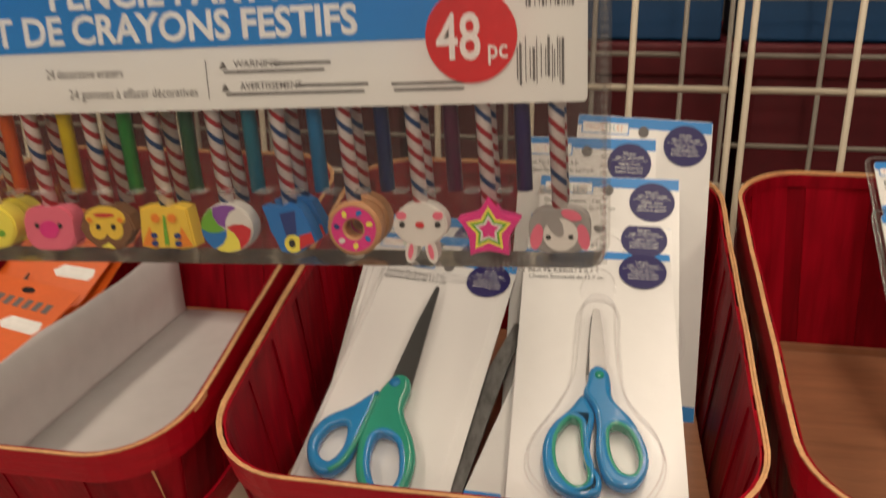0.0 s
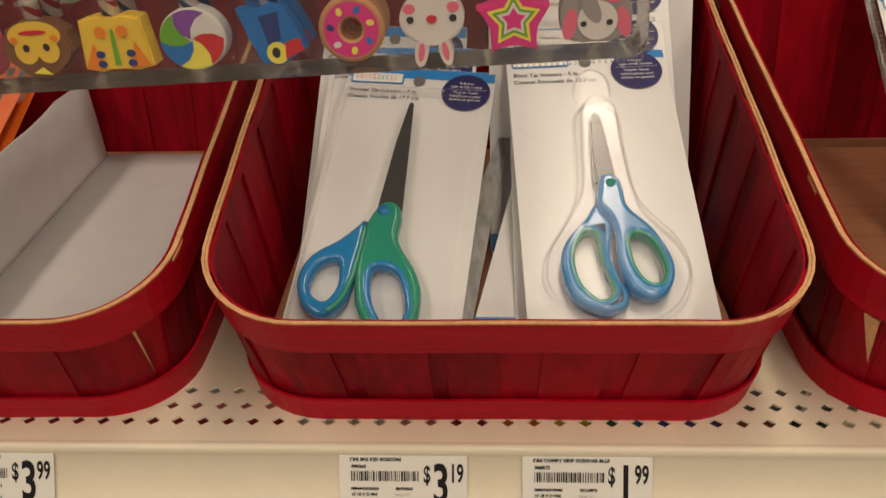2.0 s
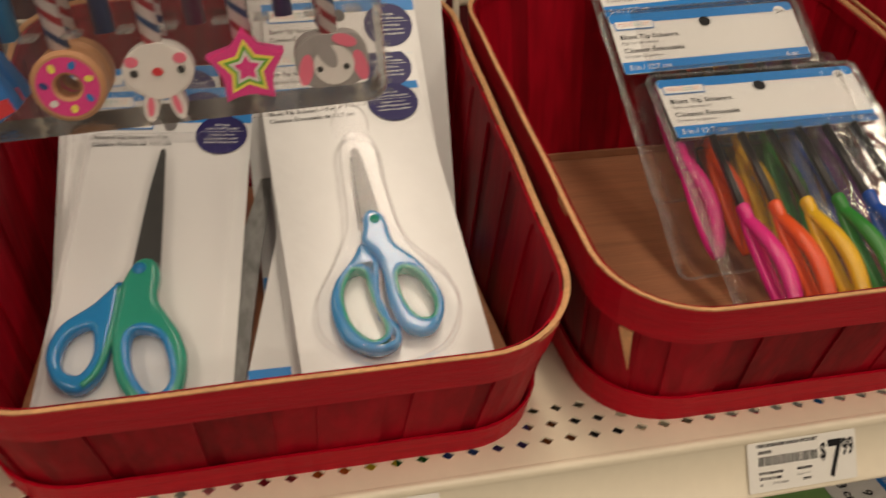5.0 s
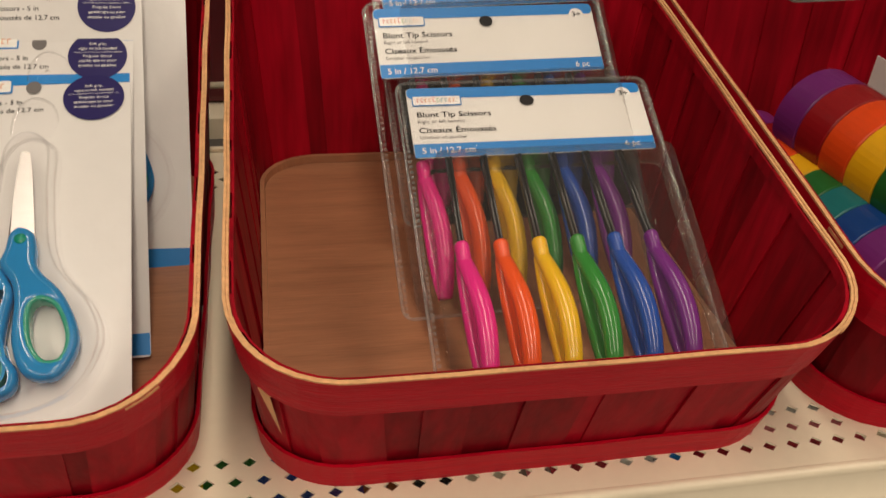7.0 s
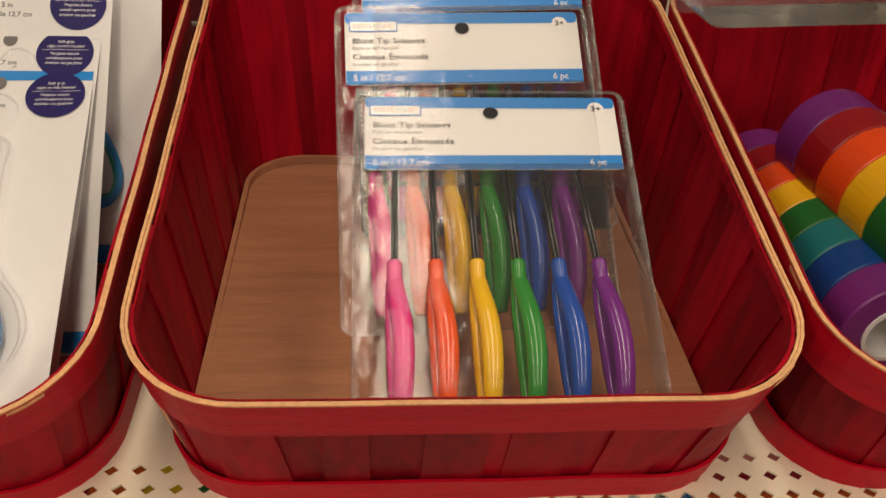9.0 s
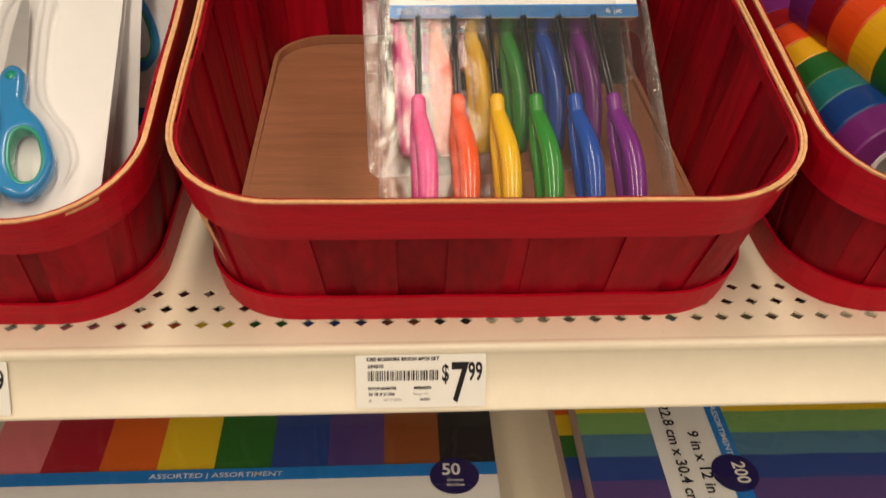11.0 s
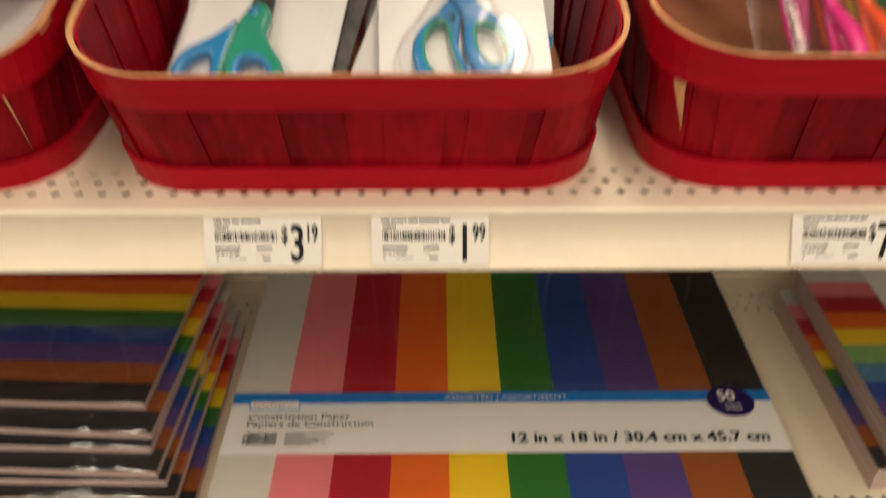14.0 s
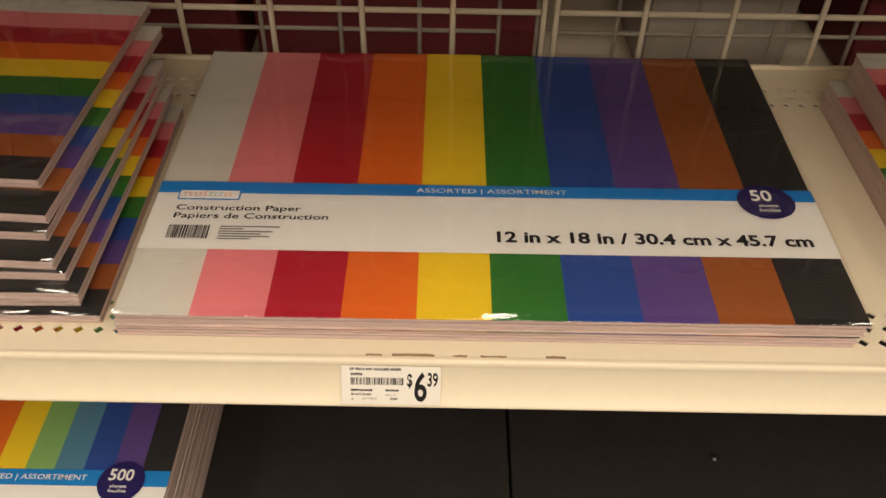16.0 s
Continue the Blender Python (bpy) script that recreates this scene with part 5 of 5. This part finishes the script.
def big_label(ob, w, y0, y1, h, z):
    """The printed paper band round the large pad."""
    part("paper_band", plate([(0.0, y0), (w, y0), (w, y1), (0.0, y1)], z, z), WHITE, ob)
    part("blue_band", plate([(0.0, y1 - 0.0125), (w, y1 - 0.0125), (w, y1), (0.0, y1)], z + PRINT, z + PRINT), BLUE, ob)
    words("band_text", "ASSORTED | ASSORTIMENT", 0.0046, 0.233, y1 - 0.0087, z + 2 * PRINT, WHITE_INK, ob, 1.3, 0.012, "CENTER")
    logo(ob, 0.0150, y1 - 0.0200, 0.043, 0.0105, z + 2 * PRINT)
    words("product_text", "Construction Paper", 0.0052, 0.0160, y1 - 0.0305, z + PRINT, INK, ob, 1.42, 0.018)
    words("product_text", "Papiers de Construction", 0.0052, 0.0160, y1 - 0.0388, z + PRINT, INK, ob, 1.42, 0.018)
    words("size_text", "12 in x 18 in / 30.4 cm x 45.7 cm", 0.0100, 0.4450, y1 - 0.0580, z + PRINT, INK, ob, 1.10, 0.045, "RIGHT")
    rnd, u = random.Random(2), 0.0160
    bm = bmesh.new()
    while u < 0.0430:
        wd = rnd.choice((0.0004, 0.0006, 0.0011))
        plate(rounded(u, y1 - 0.0590, u + wd, y1 - 0.0460), z + PRINT, z + PRINT, bm)
        u += wd + rnd.choice((0.0004, 0.0007))
    tagged(part("barcode", bm, INK, ob), kind="stuff")
    bm = bmesh.new()
    for k, ln in enumerate((0.040, 0.016, 0.036, 0.028, 0.034, 0.022)):
        plate(rounded(0.0500, y1 - 0.0475 - 0.0024 * k, 0.0500 + ln, y1 - 0.0464 - 0.0024 * k), z + PRINT, z + PRINT, bm)
    part("fine_print_bars", bm, GREY_INK, ob)
    part("round_badge", plate(oval(0.4240, y1 - 0.0135, 0.0200, 0.0180, 40), z + 3 * PRINT, z + 3 * PRINT), NAVY, ob)
    words("count_text", "50", 0.0112, 0.4215, y1 - 0.0125, z + 4 * PRINT, WHITE_INK, ob, 0.95, 0.03, "CENTER")
    words("count_text", "sheets", 0.0028, 0.4245, y1 - 0.0190, z + 4 * PRINT, WHITE_INK, ob, 1.3, 0.015, "CENTER")
    words("count_text", "feuilles", 0.0028, 0.4245, y1 - 0.0238, z + 4 * PRINT, WHITE_INK, ob, 1.3, 0.015, "CENTER")


low = pad_block("large_paper_pad", 0.457, 0.305, 0.0085, pose(-0.003, 0.0005, LOW), "large striped construction paper pad beneath another", "large paper pads")
big = pad_block("large_paper_pad", 0.459, 0.305, 0.0095, pose(-0.001, 0.0, LOW + 0.0095, 0, 0, 0.15), "large wrapped pad of rainbow construction paper", "large paper pads")
big_label(big, 0.459, 0.057, 0.126, 0.0095, 0.0118)
wrap(big, 0.459, 0.305, 0.0115)


# piled smaller pads
def small_pad(m, h, label, group, text=False):
    w, d = 0.305, 0.229
    ob = pad_block("small_paper_pad", w, d, h, m, label, group, 0.0, TEN if not text else ("white", "pink", "red", "orange", "yellow", "light_green", "light_blue", "blue", "violet", "black"), "y", 4)
    if text:
        z = h + 0.0016
        part("paper_band", plate([(0.058, 0.0), (0.122, 0.0), (0.122, d), (0.058, d)], z, z), WHITE, ob)
        part("blue_band", plate([(0.108, 0.0), (0.122, 0.0), (0.122, d), (0.108, d)], z + PRINT, z + PRINT), BLUE, ob)
        quarter = pose(0, 0, 0, 0, 0, -90)
        for body, size, px, py, wide in (("9 in x 12 in /", 0.0085, 0.0870, 0.093, 1.1), ("22.8 cm x 30.4 cm", 0.0085, 0.0700, 0.122, 1.1), ("Construction Paper", 0.0050, 0.0945, 0.212, 1.3), ("Papiers de Construction", 0.0050, 0.0865, 0.212, 1.3)):
            words("size_text", body, size, 0, 0, 0, INK, ob, wide, 0.03 if size > 0.006 else 0.01, m=Matrix.Translation((px, py, z + PRINT)) @ quarter)
        words("band_text", "ASSORTED | ASSORTIMENT", 0.0046, 0, 0, 0, WHITE_INK, ob, 1.2, 0.01, m=Matrix.Translation((0.1130, 0.165, z + 2 * PRINT)) @ quarter)
        part("round_badge", plate(oval(0.113, 0.050, 0.018, 0.018, 40), z + 3 * PRINT, z + 3 * PRINT), NAVY, ob)
        words("count_text", "200", 0.0100, 0, 0, 0, WHITE_INK, ob, 0.95, 0.03, "CENTER", m=Matrix.Translation((0.1130, 0.050, z + 4 * PRINT)) @ quarter)
    wrap(ob, w, d, h + 0.0008)
    return ob


rnd = random.Random(21)
z = LOW
for right, frt, turn in ((-0.014, 0.008, 0.4), (-0.027, 0.012, 1.0), (-0.023, 0.012, -0.6), (-0.031, 0.022, -1.2), (-0.036, 0.026, -2.6), (-0.043, 0.040, -1.8), (-0.042, 0.050, -3.4), (-0.052, 0.070, -2.4)):
    h = 0.0078
    small_pad(pose(right - 0.305, frt + 0.305 * math.sin(radians(-turn)) * 0.5, z, 0, 0, turn), h, "small wrapped construction paper pad in a slumped pile", "piled small pads")
    z += h + 0.0012
z = LOW
for shift, turn in ((0.0, 0.6), (0.009, -0.4)):
    h = 0.0252
    small_pad(pose(0.5145 + shift, 0.035, z, 0, 0, turn), h, "thick wrapped construction paper pad in a neat pile", "stacked small pads", shift > 0)
    z += h + 0.0016

# thick pad on the black base
thick = thing("thick_paper_pad", pose(-0.240, -0.030, BASE), "thick wrapped block of rainbow construction paper", "paper pad")
w, d, h = 0.229, 0.305, 0.098
for k in range(20):
    o = rnd.uniform(-0.0008, 0.0008)
    part("paper_layer", box(0.001 + o, 0.001 - o, h * k / 20 + 0.0001, w - 0.001 + o, d - 0.001, h * (k + 1) / 20 - 0.0001), PAPER_EDGE, thick)
for k, c in enumerate(("white", "pink", "red", "orange", "yellow", "light_green", "light_blue", "blue", "violet", "black")):
    part("colour_stripe", plate([(w * k / 10, 0), (w * (k + 1) / 10, 0), (w * (k + 1) / 10, d), (w * k / 10, d)], h + 0.0006, h + 0.0006), SHEET[c], thick)
zb = h + 0.001
part("paper_band", plate([(0, -0.0005), (w, -0.0005), (w, 0.048), (0, 0.048)], zb, zb), WHITE, thick)
part("blue_band", plate([(0, 0.034), (w, 0.034), (w, 0.048), (0, 0.048)], zb + PRINT, zb + PRINT), BLUE, thick)
words("band_text", "ASSORTED | ASSORTIMENT", 0.0045, 0.118, 0.0390, zb + 2 * PRINT, WHITE_INK, thick, 1.2, 0.012, "CENTER")
part("round_badge", plate(oval(0.193, 0.038, 0.0180, 0.0180, 40), zb + 3 * PRINT, zb + 3 * PRINT), NAVY, thick)
words("count_text", "500", 0.0095, 0.192, 0.0390, zb + 4 * PRINT, WHITE_INK, thick, 0.95, 0.03, "CENTER")
words("count_text", "sheets", 0.0027, 0.192, 0.0325, zb + 4 * PRINT, WHITE_INK, thick, 1.3, 0.015, "CENTER")
words("count_text", "feuilles", 0.0027, 0.192, 0.0285, zb + 4 * PRINT, WHITE_INK, thick, 1.3, 0.015, "CENTER")
f = part("shrink_film", plate([(-0.001, -0.001), (w + 0.001, -0.001), (w + 0.001, d), (-0.001, d)], zb + 0.0022, zb + 0.0022), FILM, thick)
f.visible_shadow = False

# torn remains of an old sticker on the lip of the lower shelf
res = thing("sticker_residue", pose(0, -0.0113, LOW), "torn brown sticker residue stuck on the shelf lip", "sticker residue")
SCRAP = mat("sticker_scrap", (0.30, 0.20, 0.11), 0.9, vary=0.3, scale=200)
for sx, sw, sd in ((0.152, 0.010, 0.0016), (0.168, 0.026, 0.0026), (0.205, 0.009, 0.0018), (0.222, 0.016, 0.0016), (0.262, 0.012, 0.0024)):
    edge = [(sx + sw * k / 6, -sd * (0.2 + 0.5 * rnd.random())) for k in range(7)] + [(sx + sw * (6 - k) / 6, sd * (0.1 + 0.45 * rnd.random())) for k in range(7)]
    part("paper_scrap", plate(edge, 0.0, 0.0004), SCRAP, res)
